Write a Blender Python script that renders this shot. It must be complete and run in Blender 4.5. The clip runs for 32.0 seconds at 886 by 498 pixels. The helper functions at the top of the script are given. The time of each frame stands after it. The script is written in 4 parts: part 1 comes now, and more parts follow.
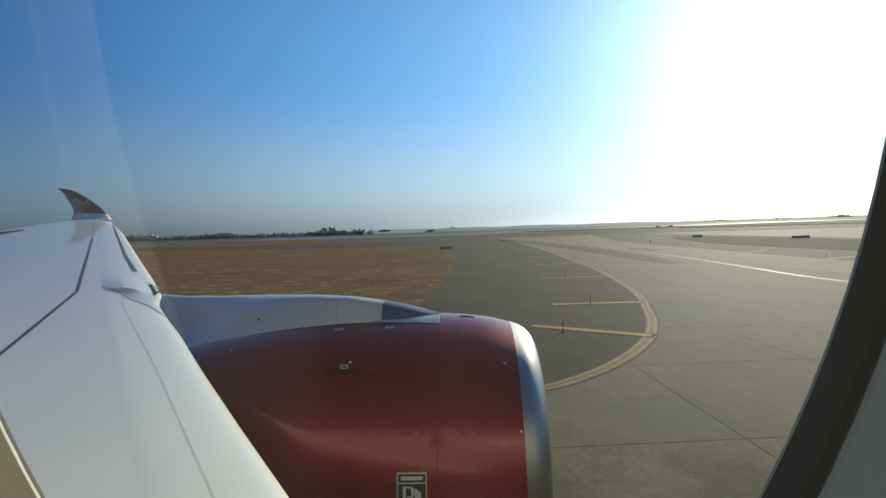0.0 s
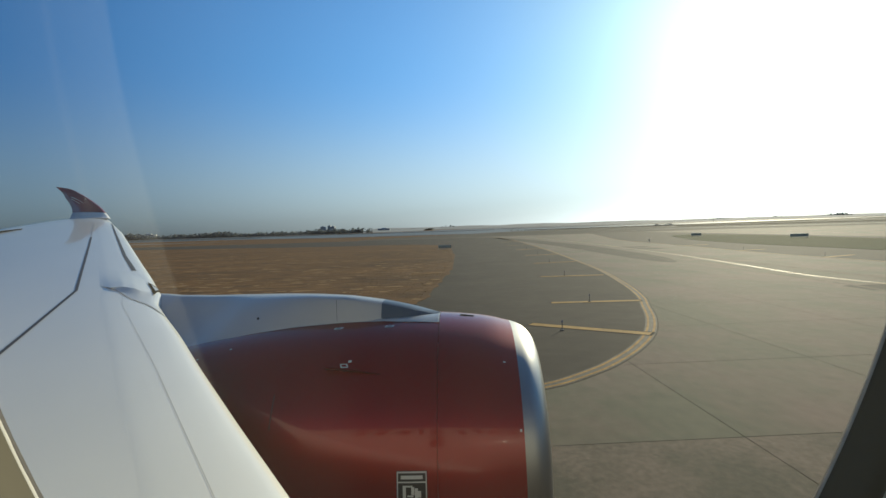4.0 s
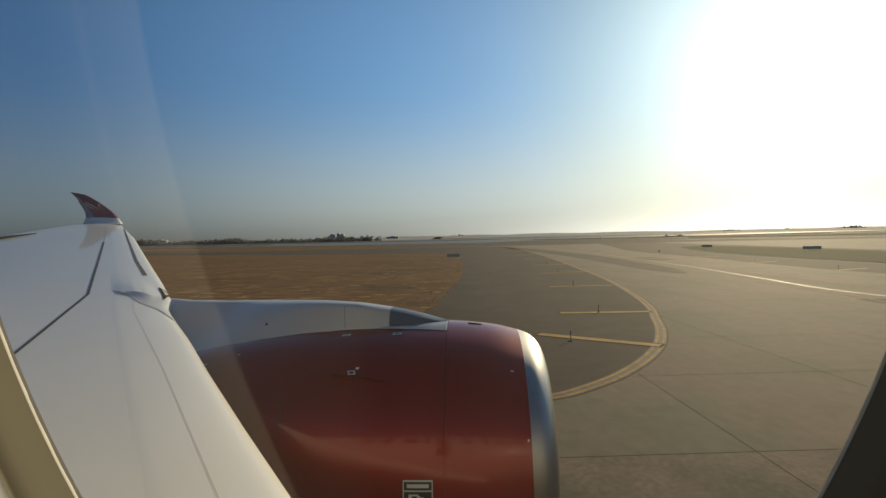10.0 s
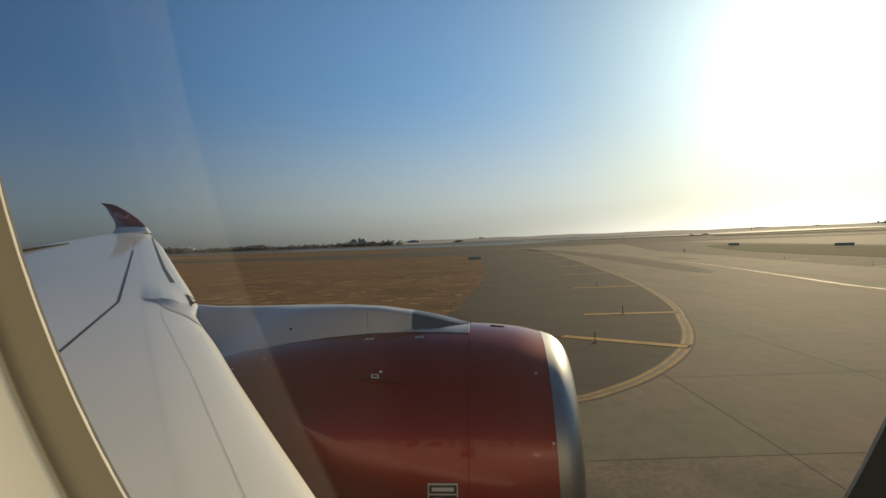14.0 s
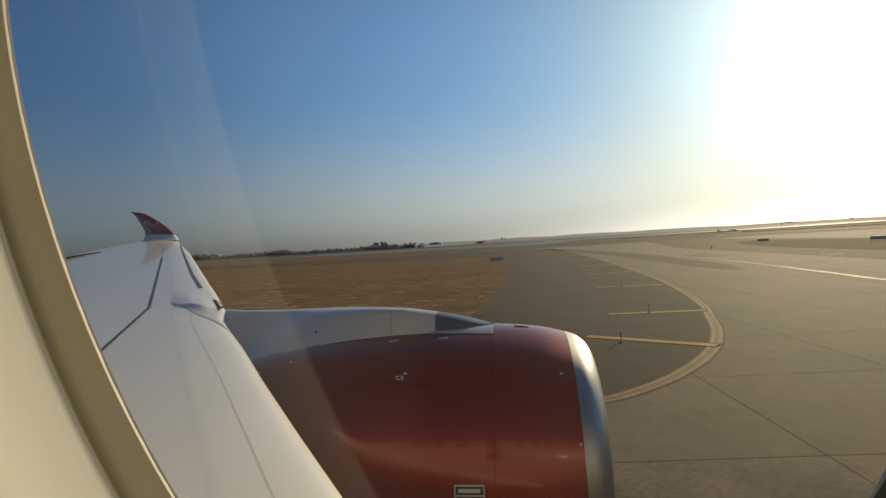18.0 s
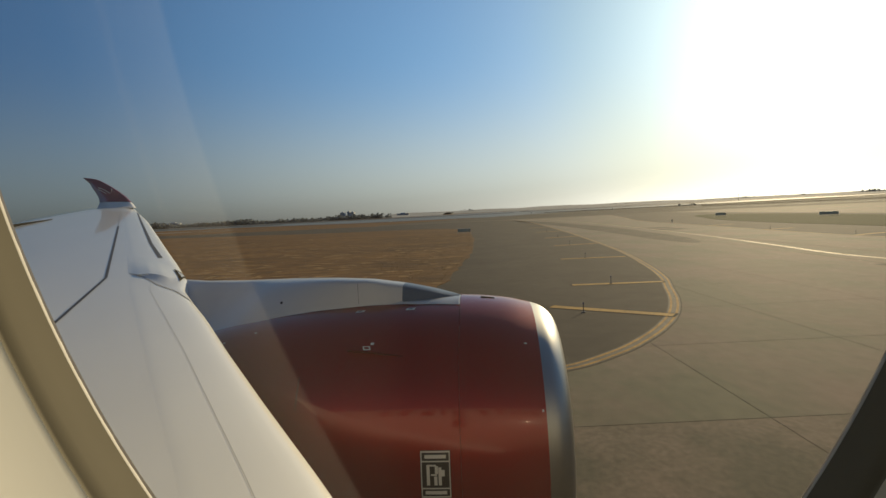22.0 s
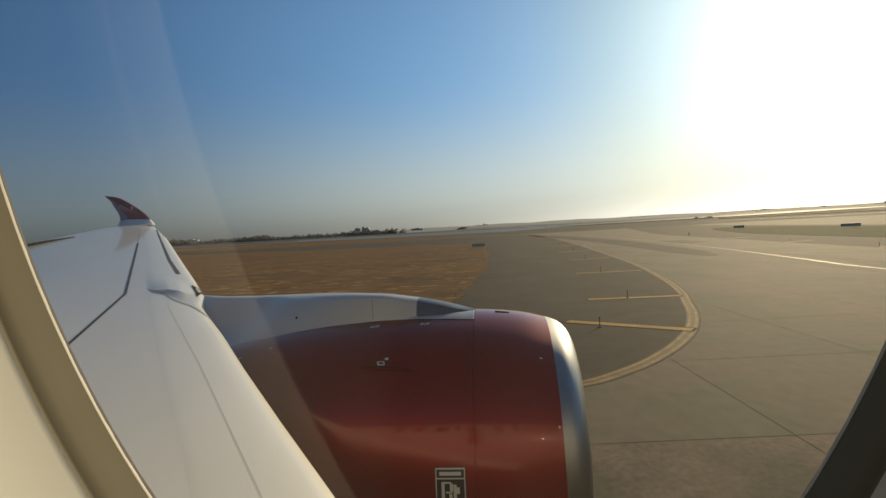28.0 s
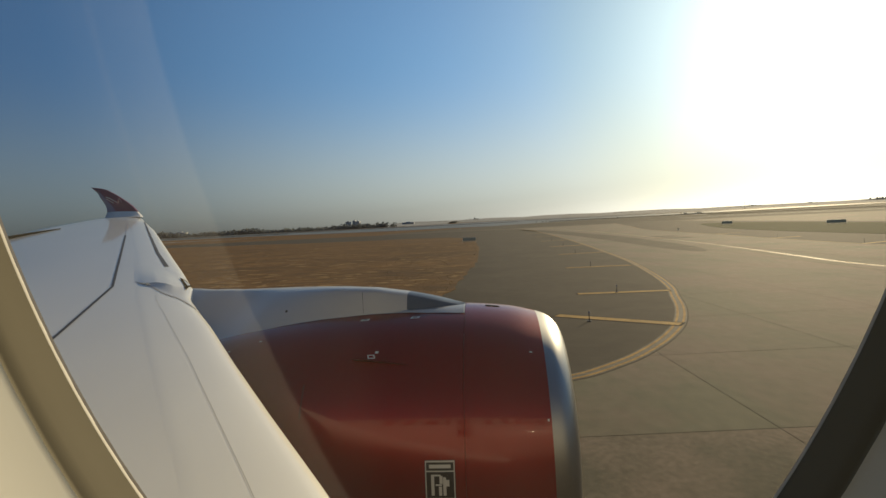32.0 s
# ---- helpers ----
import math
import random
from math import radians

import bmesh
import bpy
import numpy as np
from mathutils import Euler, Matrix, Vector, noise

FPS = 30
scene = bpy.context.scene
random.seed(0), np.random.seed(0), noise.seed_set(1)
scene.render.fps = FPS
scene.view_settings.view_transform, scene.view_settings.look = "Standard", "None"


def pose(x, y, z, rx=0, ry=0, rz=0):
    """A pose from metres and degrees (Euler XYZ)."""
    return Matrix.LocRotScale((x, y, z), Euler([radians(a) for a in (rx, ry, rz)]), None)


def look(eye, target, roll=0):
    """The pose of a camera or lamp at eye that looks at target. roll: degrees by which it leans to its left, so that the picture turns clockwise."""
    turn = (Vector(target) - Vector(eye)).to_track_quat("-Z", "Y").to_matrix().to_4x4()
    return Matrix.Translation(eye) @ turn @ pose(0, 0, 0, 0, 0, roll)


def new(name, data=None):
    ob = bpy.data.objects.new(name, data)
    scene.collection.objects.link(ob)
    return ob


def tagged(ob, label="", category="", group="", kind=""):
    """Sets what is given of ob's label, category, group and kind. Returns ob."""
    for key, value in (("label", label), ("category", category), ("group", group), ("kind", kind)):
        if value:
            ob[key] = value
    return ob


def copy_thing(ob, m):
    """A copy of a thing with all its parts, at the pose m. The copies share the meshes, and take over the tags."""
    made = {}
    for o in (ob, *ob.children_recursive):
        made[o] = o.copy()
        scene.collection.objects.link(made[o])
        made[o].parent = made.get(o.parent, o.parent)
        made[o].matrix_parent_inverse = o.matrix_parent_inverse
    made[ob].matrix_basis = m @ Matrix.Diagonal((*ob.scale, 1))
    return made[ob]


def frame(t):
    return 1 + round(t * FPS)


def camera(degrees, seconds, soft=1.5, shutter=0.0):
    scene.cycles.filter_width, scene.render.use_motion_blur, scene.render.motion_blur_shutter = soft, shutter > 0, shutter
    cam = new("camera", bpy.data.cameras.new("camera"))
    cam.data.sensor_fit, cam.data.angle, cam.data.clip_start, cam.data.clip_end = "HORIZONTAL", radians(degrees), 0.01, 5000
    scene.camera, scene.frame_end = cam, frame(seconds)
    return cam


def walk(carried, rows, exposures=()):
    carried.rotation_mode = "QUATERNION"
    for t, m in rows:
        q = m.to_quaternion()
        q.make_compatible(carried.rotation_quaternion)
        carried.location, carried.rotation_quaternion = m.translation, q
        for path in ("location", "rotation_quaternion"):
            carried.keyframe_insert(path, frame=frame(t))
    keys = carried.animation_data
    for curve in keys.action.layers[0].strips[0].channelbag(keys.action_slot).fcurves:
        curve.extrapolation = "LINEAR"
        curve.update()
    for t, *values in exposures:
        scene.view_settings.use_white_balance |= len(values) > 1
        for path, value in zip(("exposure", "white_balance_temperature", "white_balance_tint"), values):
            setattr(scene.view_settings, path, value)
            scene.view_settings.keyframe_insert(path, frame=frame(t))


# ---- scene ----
cam = camera(81.0, 32.0, soft=1.5)
PATH = [
    (0, (0.0244, -0.0014, 5.9786), (-0.0547, 1.9956, 5.9044), -1.75),
    (0.5, (0.0227, -0.0001, 5.9793), (-0.0472, 1.9971, 5.9015), -1.86),
    (1, (0.0209, 0.0012, 5.9800), (-0.0761, 1.9978, 5.9159), -1.79),
    (1.5, (0.0192, 0.0025, 5.9807), (-0.0480, 2.0010, 5.9417), -1.79),
    (2, (0.0174, 0.0039, 5.9814), (-0.0376, 2.0020, 5.9139), -2.29),
    (2.5, (0.0172, 0.0037, 5.9826), (-0.0402, 2.0016, 5.9118), -2.09),
    (4.5, (0.0162, 0.0029, 5.9870), (-0.0660, 1.9991, 5.8941), -1.93),
    (5, (0.0160, 0.0028, 5.9881), (-0.0631, 1.9864, 5.7451), -2.88),
    (5.5, (0.0149, 0.0038, 5.9827), (-0.0456, 1.9906, 5.7614), -2.83),
    (6, (0.0138, 0.0049, 5.9773), (-0.0993, 1.9960, 5.8266), -2.55),
    (6.5, (0.0135, 0.0033, 5.9768), (-0.1510, 1.9958, 5.9223), -1.36),
    (7, (0.0132, 0.0018, 5.9762), (-0.0802, 1.9991, 5.9316), -0.82),
    (7.5, (0.0136, 0.0017, 5.9763), (-0.0815, 1.9990, 5.9322), -0.93),
    (8, (0.0139, 0.0016, 5.9763), (-0.0866, 1.9985, 5.9275), -0.95),
    (8.5, (0.0143, 0.0016, 5.9764), (-0.0848, 1.9986, 5.9294), -1.16),
    (9, (0.0146, 0.0015, 5.9764), (-0.0867, 1.9982, 5.9232), -1.27),
    (9.5, (0.0142, 0.0021, 5.9740), (-0.0925, 1.9987, 5.9245), -1.23),
    (10, (0.0139, 0.0028, 5.9716), (-0.0935, 1.9994, 5.9263), -1.22),
    (10.5, (0.0135, 0.0035, 5.9692), (-0.1001, 1.9996, 5.9186), -1.38),
    (11, (0.0131, 0.0041, 5.9668), (-0.1052, 2.0001, 5.9234), -0.88),
    (11.5, (0.0127, 0.0048, 5.9645), (-0.1239, 2.0001, 5.9598), -1.73),
    (12, (0.0123, 0.0054, 5.9621), (-0.1361, 1.9998, 5.9425), -1.55),
    (12.5, (0.0125, 0.0045, 5.9629), (-0.1509, 1.9976, 5.9345), -1.65),
    (13, (0.0127, 0.0036, 5.9637), (-0.1630, 1.9957, 5.9362), -1.84),
    (13.5, (0.0130, 0.0027, 5.9646), (-0.1794, 1.9933, 5.9376), -2.05),
    (14, (0.0132, 0.0018, 5.9654), (-0.1745, 1.9928, 5.9349), -2.24),
    (14.5, (0.0130, 0.0018, 5.9643), (-0.1962, 1.9907, 5.9445), -2.41),
    (16.5, (0.0122, 0.0016, 5.9600), (-0.2229, 1.9877, 5.9493), -2.79),
    (17, (0.0120, 0.0015, 5.9590), (-0.2255, 1.9873, 5.9415), -2.50),
    (17.5, (0.0124, 0.0014, 5.9589), (-0.2195, 1.9878, 5.9422), -3.12),
    (18, (0.0127, 0.0013, 5.9588), (-0.2585, 1.9827, 5.9390), -3.36),
    (18.5, (0.0131, 0.0012, 5.9587), (-0.2246, 1.9870, 5.9468), -2.97),
    (19, (0.0135, 0.0011, 5.9587), (-0.2206, 1.9874, 5.9505), -2.47),
    (19.5, (0.0143, -0.0016, 5.9603), (-0.2538, 1.9803, 5.9434), -2.94),
    (20, (0.0151, -0.0044, 5.9618), (-0.2556, 1.9768, 5.9194), -2.69),
    (20.5, (0.0140, -0.0028, 5.9624), (-0.2108, 1.9836, 5.9023), -3.04),
    (21, (0.0128, -0.0013, 5.9630), (-0.1760, 1.9876, 5.8692), -3.39),
    (21.5, (0.0117, 0.0003, 5.9636), (-0.1480, 1.9892, 5.8272), -3.84),
    (22, (0.0106, 0.0018, 5.9641), (-0.1418, 1.9912, 5.8257), -2.78),
    (22.5, (0.0127, 0.0002, 5.9611), (-0.2059, 1.9837, 5.8262), -2.88),
    (23, (0.0147, -0.0014, 5.9581), (-0.2467, 1.9761, 5.8131), -2.79),
    (23.5, (0.0153, -0.0005, 5.9551), (-0.2485, 1.9778, 5.8257), -2.81),
    (24, (0.0158, 0.0005, 5.9521), (-0.2432, 1.9800, 5.8317), -3.11),
    (24.5, (0.0164, 0.0014, 5.9491), (-0.2460, 1.9806, 5.8313), -3.29),
    (25, (0.0169, 0.0023, 5.9461), (-0.2557, 1.9809, 5.8407), -2.93),
    (25.5, (0.0169, 0.0020, 5.9482), (-0.2618, 1.9802, 5.8522), -2.83),
    (27.5, (0.0168, 0.0009, 5.9566), (-0.2042, 1.9872, 5.8820), -2.89),
    (28, (0.0168, 0.0006, 5.9588), (-0.1879, 1.9886, 5.8806), -3.20),
    (28.5, (0.0169, 0.0007, 5.9584), (-0.1998, 1.9870, 5.8709), -3.07),
    (29, (0.0170, 0.0009, 5.9581), (-0.1950, 1.9875, 5.8661), -2.97),
    (29.5, (0.0171, 0.0010, 5.9578), (-0.1996, 1.9869, 5.8609), -2.82),
    (30, (0.0172, 0.0012, 5.9575), (-0.1970, 1.9874, 5.8631), -2.71),
    (30.5, (0.0173, 0.0013, 5.9572), (-0.2048, 1.9862, 5.8527), -2.66),
    (31, (0.0174, 0.0015, 5.9569), (-0.2064, 1.9861, 5.8514), -2.72),
    (31.5, (0.0175, 0.0016, 5.9566), (-0.1981, 1.9877, 5.8613), -3.03),
    (32, (0.0176, 0.0018, 5.9563), (-0.1530, 1.9918, 5.8532), -2.87),
]
EXPOSURES = [(0.0, 0.25, 5650, -4), (2.5, 0.25, 5650, -4), (5.0, 0.3, 6000, -2), (7.0, 0.15, 6350, 0), (9.0, 0.0, 6800, 2), (12.0, -0.1, 7050, 3), (17.0, -0.06, 7150, 3), (25.0, 0.03, 7150, 3), (28.0, 0.03, 7150, 3), (32.0, 0.0, 7150, 3)]
walk(cam, [(t, look(eye, target, roll)) for t, eye, target, roll in PATH], EXPOSURES)

# ---- sky and sun: late sun ahead of the port wing ----
SUN_AZ, SUN_EL = radians(31.0), radians(18.0)
world = bpy.data.worlds.new("sky")
scene.world = world
world.use_nodes = True
wn = world.node_tree.nodes
wn.clear()
sky = wn.new("ShaderNodeTexSky")
sky.sky_type = "NISHITA"
sky.sun_disc = False
sky.altitude = 0
sky.sun_elevation, sky.sun_rotation = SUN_EL, SUN_AZ
sky.air_density, sky.dust_density, sky.ozone_density = 0.77, 0.62, 5.3
bg = wn.new("ShaderNodeBackground")
bg.inputs["Strength"].default_value = 0.14
out = wn.new("ShaderNodeOutputWorld")
tone = wn.new("ShaderNodeHueSaturation")
# haze: paler and a little dimmer towards the horizon
HAZE = (0.02, 0.36, 1.03)
AWAY = (0.50, 0.583, 0.672)  # how much of the sky's light is left far from the sun
tc, up = wn.new("ShaderNodeTexCoord"), wn.new("ShaderNodeSeparateXYZ")
sat, val = wn.new("ShaderNodeMapRange"), wn.new("ShaderNodeMapRange")
for node, low, high, top in ((sat, HAZE[0], HAZE[2], 0.32), (val, HAZE[1], 1.0, 0.45)):
    node.interpolation_type = "SMOOTHERSTEP"
    node.inputs["From Min"].default_value, node.inputs["From Max"].default_value = -0.12, top
    node.inputs["To Min"].default_value, node.inputs["To Max"].default_value = low, high
    world.node_tree.links.new(up.outputs[2], node.inputs["Value"])
world.node_tree.links.new(tc.outputs["Generated"], up.inputs[0])
world.node_tree.links.new(sat.outputs[0], tone.inputs["Saturation"])
world.node_tree.links.new(val.outputs[0], tone.inputs["Value"])
world.node_tree.links.new(sky.outputs[0], tone.inputs["Color"])
tint = wn.new("ShaderNodeMix")
tint.data_type, tint.blend_type = "RGBA", "MULTIPLY"
tint.inputs["Factor"].default_value = 1.0
# greyer and a little rosy in the haze, clear blue above it
air = wn.new("ShaderNodeValToRGB")
air.color_ramp.elements[0].position, air.color_ramp.elements[0].color = 0.02, (0.965, 0.985, 1.0, 1)
air.color_ramp.elements[1].position, air.color_ramp.elements[1].color = 0.30, (0.935, 1.0, 0.925, 1)
world.node_tree.links.new(up.outputs[2], air.inputs[0])
world.node_tree.links.new(air.outputs[0], tint.inputs[7])
aim, share, glow = wn.new("ShaderNodeVectorMath"), wn.new("ShaderNodeValToRGB"), wn.new("ShaderNodeMix")
aim.operation = "DOT_PRODUCT"
aim.inputs[1].default_value = (math.sin(SUN_AZ) * math.cos(SUN_EL), math.cos(SUN_AZ) * math.cos(SUN_EL), math.sin(SUN_EL))
share.color_ramp.interpolation = "EASE"
share.color_ramp.elements[0].position, share.color_ramp.elements[0].color = 0.25, (*AWAY, 1)
share.color_ramp.elements[1].position, share.color_ramp.elements[1].color = 0.83, (1, 1, 1, 1)
share.color_ramp.elements.new(0.895).color = (1.0, 0.99, 0.97, 1)
warm = share.color_ramp.elements.new(0.955)
warm.color = (1.0, 0.96, 0.86, 1)
glow.data_type, glow.blend_type = "RGBA", "MULTIPLY"
glow.inputs["Factor"].default_value = 1.0
world.node_tree.links.new(tc.outputs["Generated"], aim.inputs[0])
world.node_tree.links.new(aim.outputs["Value"], share.inputs[0])
world.node_tree.links.new(share.outputs[0], glow.inputs[7])
world.node_tree.links.new(tone.outputs[0], glow.inputs[6])
world.node_tree.links.new(glow.outputs[2], tint.inputs[6])
world.node_tree.links.new(tint.outputs[2], bg.inputs[0])
world.node_tree.links.new(bg.outputs[0], out.inputs[0])
sun = new("sun", bpy.data.lights.new("sun", "SUN"))
sun.data.energy, sun.data.angle, sun.data.color = 5.0, radians(0.6), (1.0, 0.80, 0.55)
sun_dir = Vector((math.sin(SUN_AZ) * math.cos(SUN_EL), math.cos(SUN_AZ) * math.cos(SUN_EL), math.sin(SUN_EL)))
sun.matrix_world = look(sun_dir * 50, (0, 0, 0))


# ---- materials ----
def mat(name, color, rough=0.5, metal=0.0, coat=0.0, vary=0.0, scale=4.0, second=None, bump=0.0, bump_scale=40.0, stretch=(1, 1, 1), fine=0.0, fine_scale=60.0, coat_rough=0.04, obj_random=0.0, spec=0.5, sharp=0.21):
    """A surface with colour variation at two scales and fine relief."""
    m = bpy.data.materials.new(name)
    m.use_nodes = True
    n, l = m.node_tree.nodes, m.node_tree.links
    b = n["Principled BSDF"]
    b.inputs["Roughness"].default_value, b.inputs["Metallic"].default_value = rough, metal
    b.inputs["Coat Weight"].default_value, b.inputs["Coat Roughness"].default_value = coat, coat_rough
    b.inputs["Base Color"].default_value = (*color, 1)
    b.inputs["Specular IOR Level"].default_value = spec
    if vary or bump or fine:
        tc = n.new("ShaderNodeNewGeometry")
        mp = n.new("ShaderNodeMapping")
        mp.inputs["Scale"].default_value = stretch
        l.new(tc.outputs["Position"], mp.inputs[0])
        base = None
        if vary:
            t1 = n.new("ShaderNodeTexNoise")
            t1.inputs["Scale"].default_value, t1.inputs["Detail"].default_value, t1.inputs["Roughness"].default_value = scale, 6, 0.6
            l.new(mp.outputs[0], t1.inputs["Vector"])
            ramp = n.new("ShaderNodeValToRGB")
            ramp.color_ramp.elements[0].position, ramp.color_ramp.elements[1].position = 0.51 - sharp, 0.51 + sharp
            other = second or tuple(c * (1 - vary) for c in color)
            ramp.color_ramp.elements[0].color, ramp.color_ramp.elements[1].color = (*other, 1), (*color, 1)
            l.new(t1.outputs["Fac"], ramp.inputs[0])
            base = ramp.outputs[0]
        if fine:
            t2 = n.new("ShaderNodeTexNoise")
            t2.inputs["Scale"].default_value, t2.inputs["Detail"].default_value = fine_scale, 4
            l.new(mp.outputs[0], t2.inputs["Vector"])
            mul = n.new("ShaderNodeMath")
            mul.operation = "MULTIPLY_ADD"
            mul.inputs[1].default_value, mul.inputs[2].default_value = 2 * fine, 1 - fine
            l.new(t2.outputs["Fac"], mul.inputs[0])
            hsv = n.new("ShaderNodeHueSaturation")
            l.new(mul.outputs[0], hsv.inputs["Value"])
            if base:
                l.new(base, hsv.inputs["Color"])
            else:
                hsv.inputs["Color"].default_value = (*color, 1)
            base = hsv.outputs[0]
        if obj_random:
            oi = n.new("ShaderNodeObjectInfo")
            ma = n.new("ShaderNodeMath")
            ma.operation = "MULTIPLY_ADD"
            ma.inputs[1].default_value, ma.inputs[2].default_value = 2 * obj_random, 1 - obj_random
            l.new(oi.outputs["Random"], ma.inputs[0])
            h2 = n.new("ShaderNodeHueSaturation")
            l.new(ma.outputs[0], h2.inputs["Value"])
            l.new(base, h2.inputs["Color"])
            base = h2.outputs[0]
        if base:
            l.new(base, b.inputs["Base Color"])
        if bump:
            t3 = n.new("ShaderNodeTexNoise")
            t3.inputs["Scale"].default_value, t3.inputs["Detail"].default_value = bump_scale, 5
            l.new(mp.outputs[0], t3.inputs["Vector"])
            bp = n.new("ShaderNodeBump")
            bp.inputs["Strength"].default_value, bp.inputs["Distance"].default_value = bump, 0.02
            l.new(t3.outputs["Fac"], bp.inputs["Height"])
            l.new(bp.outputs[0], b.inputs["Normal"])
    return m


WHITE = mat("white_wing_paint", (0.68, 0.66, 0.585), 0.4, coat=0.6, coat_rough=0.05, vary=0.06, scale=0.35, fine=0.02, fine_scale=3.0, stretch=(1, 0.4, 1))
# grey between wing and pylon paint, with the fillet's shade put in
FAIRING = mat("fairing_shade_grey", (0.52, 0.525, 0.505), 0.42, coat=0.4, vary=0.05, scale=0.6)
SLAT = mat("slat_paint", (0.70, 0.68, 0.60), 0.4, coat=0.6, coat_rough=0.08, vary=0.05, scale=0.5)
# lighter than the slat paint: the sunlit edge's brightness is put into the colour
LE_GLINT = mat("leading_edge_glint_white", (0.88, 0.86, 0.78), 0.35, coat=1.0, coat_rough=0.12, vary=0.05, scale=2.0)
SEAM = mat("panel_seam", (0.30, 0.30, 0.29), 0.6)
RED = mat("red_cowl_paint", (0.205, 0.0085, 0.005), 0.42, metal=0.55, coat=0.6, spec=0.2, vary=0.15, scale=0.6, fine=0.05, fine_scale=9.0, coat_rough=0.085)
DARKRED = mat("winglet_red", (0.15, 0.016, 0.03), 0.35, coat=0.8)
SILVER = mat("bare_aluminium_lip", (0.28, 0.279, 0.272), 0.40, metal=1.0, vary=0.08, scale=1.2, fine=0.06, fine_scale=30, stretch=(1, 0.2, 0.2))
PYLON = mat("pylon_paint", (0.36, 0.365, 0.36), 0.40, coat=0.25, vary=0.08, scale=0.8)
PYLON_DARK = mat("pylon_grey", (0.055, 0.08, 0.115), 0.42, vary=0.2, scale=2.0)
COWL_GAP = mat("cowl_gap", (0.035, 0.004, 0.004), 0.6)
# darker than the cowl red: shade on the fin put into its colour
STRAKE = mat("strake_shade_red", (0.06, 0.004, 0.003), 0.6, spec=0.1)
SEAL = mat("dark_seal", (0.035, 0.037, 0.04), 0.6)
LABEL = mat("white_decal", (0.5, 0.5, 0.48), 0.5)
BLACK = mat("black_decal", (0.012, 0.012, 0.014), 0.4, coat=0.5)
STEEL = mat("dark_metal", (0.18, 0.18, 0.19), 0.4, metal=0.8)
LINING = mat("cream_cabin_lining", (0.765, 0.76, 0.685), 0.6, vary=0.04, scale=3.0)
RIM = mat("window_rim", (0.175, 0.158, 0.112), 0.7, vary=0.12, scale=8.0, spec=0.1)
# thin rim line, with the pane edge's glow put into its pale colour
RIM_EDGE = mat("pale_rim_edge", (0.55, 0.53, 0.47), 0.5, vary=0.1, scale=10)
GASKET = mat("window_gasket", (0.036, 0.028, 0.018), 0.6, vary=0.1, scale=10)
GRASS = mat("dry_grass", (0.15, 0.078, 0.026), 0.95, vary=0.5, scale=0.06, sharp=0.16, second=(0.085, 0.045, 0.016), fine=1.0, fine_scale=0.5, bump=0.5, bump_scale=2.5, stretch=(0.6, 1.5, 1), spec=0.06)
GREEN = mat("green_grass", (0.046, 0.062, 0.022), 0.95, vary=0.4, scale=0.06, second=(0.065, 0.066, 0.028), fine=0.6, fine_scale=0.8, bump=0.4, bump_scale=2.5, spec=0.03)
ASPHALT = mat("asphalt", (0.049, 0.041, 0.031), 0.92, vary=0.3, scale=0.14, sharp=0.14, fine=0.4, fine_scale=0.8, bump=0.3, bump_scale=30, spec=0.09)
CONCRETE = mat("concrete_slab", (0.134, 0.093, 0.069), 0.9, vary=0.4, scale=0.17, sharp=0.12, second=(0.084, 0.082, 0.050), fine=0.3, fine_scale=2.2, bump=0.2, bump_scale=14, stretch=(1.0, 0.6, 1.0), obj_random=0.07, spec=0.15)
CONCRETE_WORN = mat("stained_concrete_slab", (0.150, 0.116, 0.084), 0.92, vary=0.6, scale=0.4, sharp=0.12, second=(0.082, 0.073, 0.050), fine=0.45, fine_scale=6.0, bump=0.2, bump_scale=12, stretch=(1.0, 0.8, 1.0), obj_random=0.08, spec=0.11)
LANE = mat("lane_asphalt", (0.075, 0.064, 0.048), 0.92, vary=0.35, scale=0.1, fine=0.4, fine_scale=0.6, spec=0.09)
RUNWAY = mat("runway_asphalt", (0.075, 0.070, 0.062), 0.95, vary=0.4, scale=0.03, fine=0.4, fine_scale=0.5, spec=0.0)
YELLOW = mat("yellow_marking", (0.38, 0.225, 0.05), 0.85, vary=0.3, scale=1.2, sharp=0.12, fine=0.8, fine_scale=8, spec=0.12)
FADED_YELLOW = mat("faded_yellow_marking", (0.36, 0.20, 0.04), 0.85, vary=0.35, scale=1.2, sharp=0.12, fine=0.8, fine_scale=8, spec=0.12)
WHITE_LINE = mat("white_marking", (0.135, 0.113, 0.08), 0.85, vary=0.4, scale=1.2, fine=0.8, fine_scale=6, spec=0.15)
# pale band that paints the sun glare along the centreline
GLARE_LINE = mat("pale_glare_marking", (0.27, 0.245, 0.195), 0.62, vary=0.3, scale=1.5)
WATER = mat("bay_water", (0.12, 0.15, 0.17), 0.7, vary=0.2, scale=0.01, bump=0.5, bump_scale=0.25, spec=0.1)
# far foliage and walls: distance haze is painted in as pale grey
TREES = mat("hazed_foliage", (0.20, 0.225, 0.23), 0.95, vary=0.35, scale=0.02, spec=0.3)
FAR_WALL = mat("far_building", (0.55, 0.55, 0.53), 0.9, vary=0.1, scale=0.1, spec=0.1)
# sunlight shines through the leaves, which also lifts the painted haze tint
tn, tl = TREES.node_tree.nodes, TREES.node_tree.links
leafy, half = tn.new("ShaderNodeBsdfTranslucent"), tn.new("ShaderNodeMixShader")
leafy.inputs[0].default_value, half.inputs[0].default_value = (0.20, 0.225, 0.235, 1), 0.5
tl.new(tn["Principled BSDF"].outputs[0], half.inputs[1])
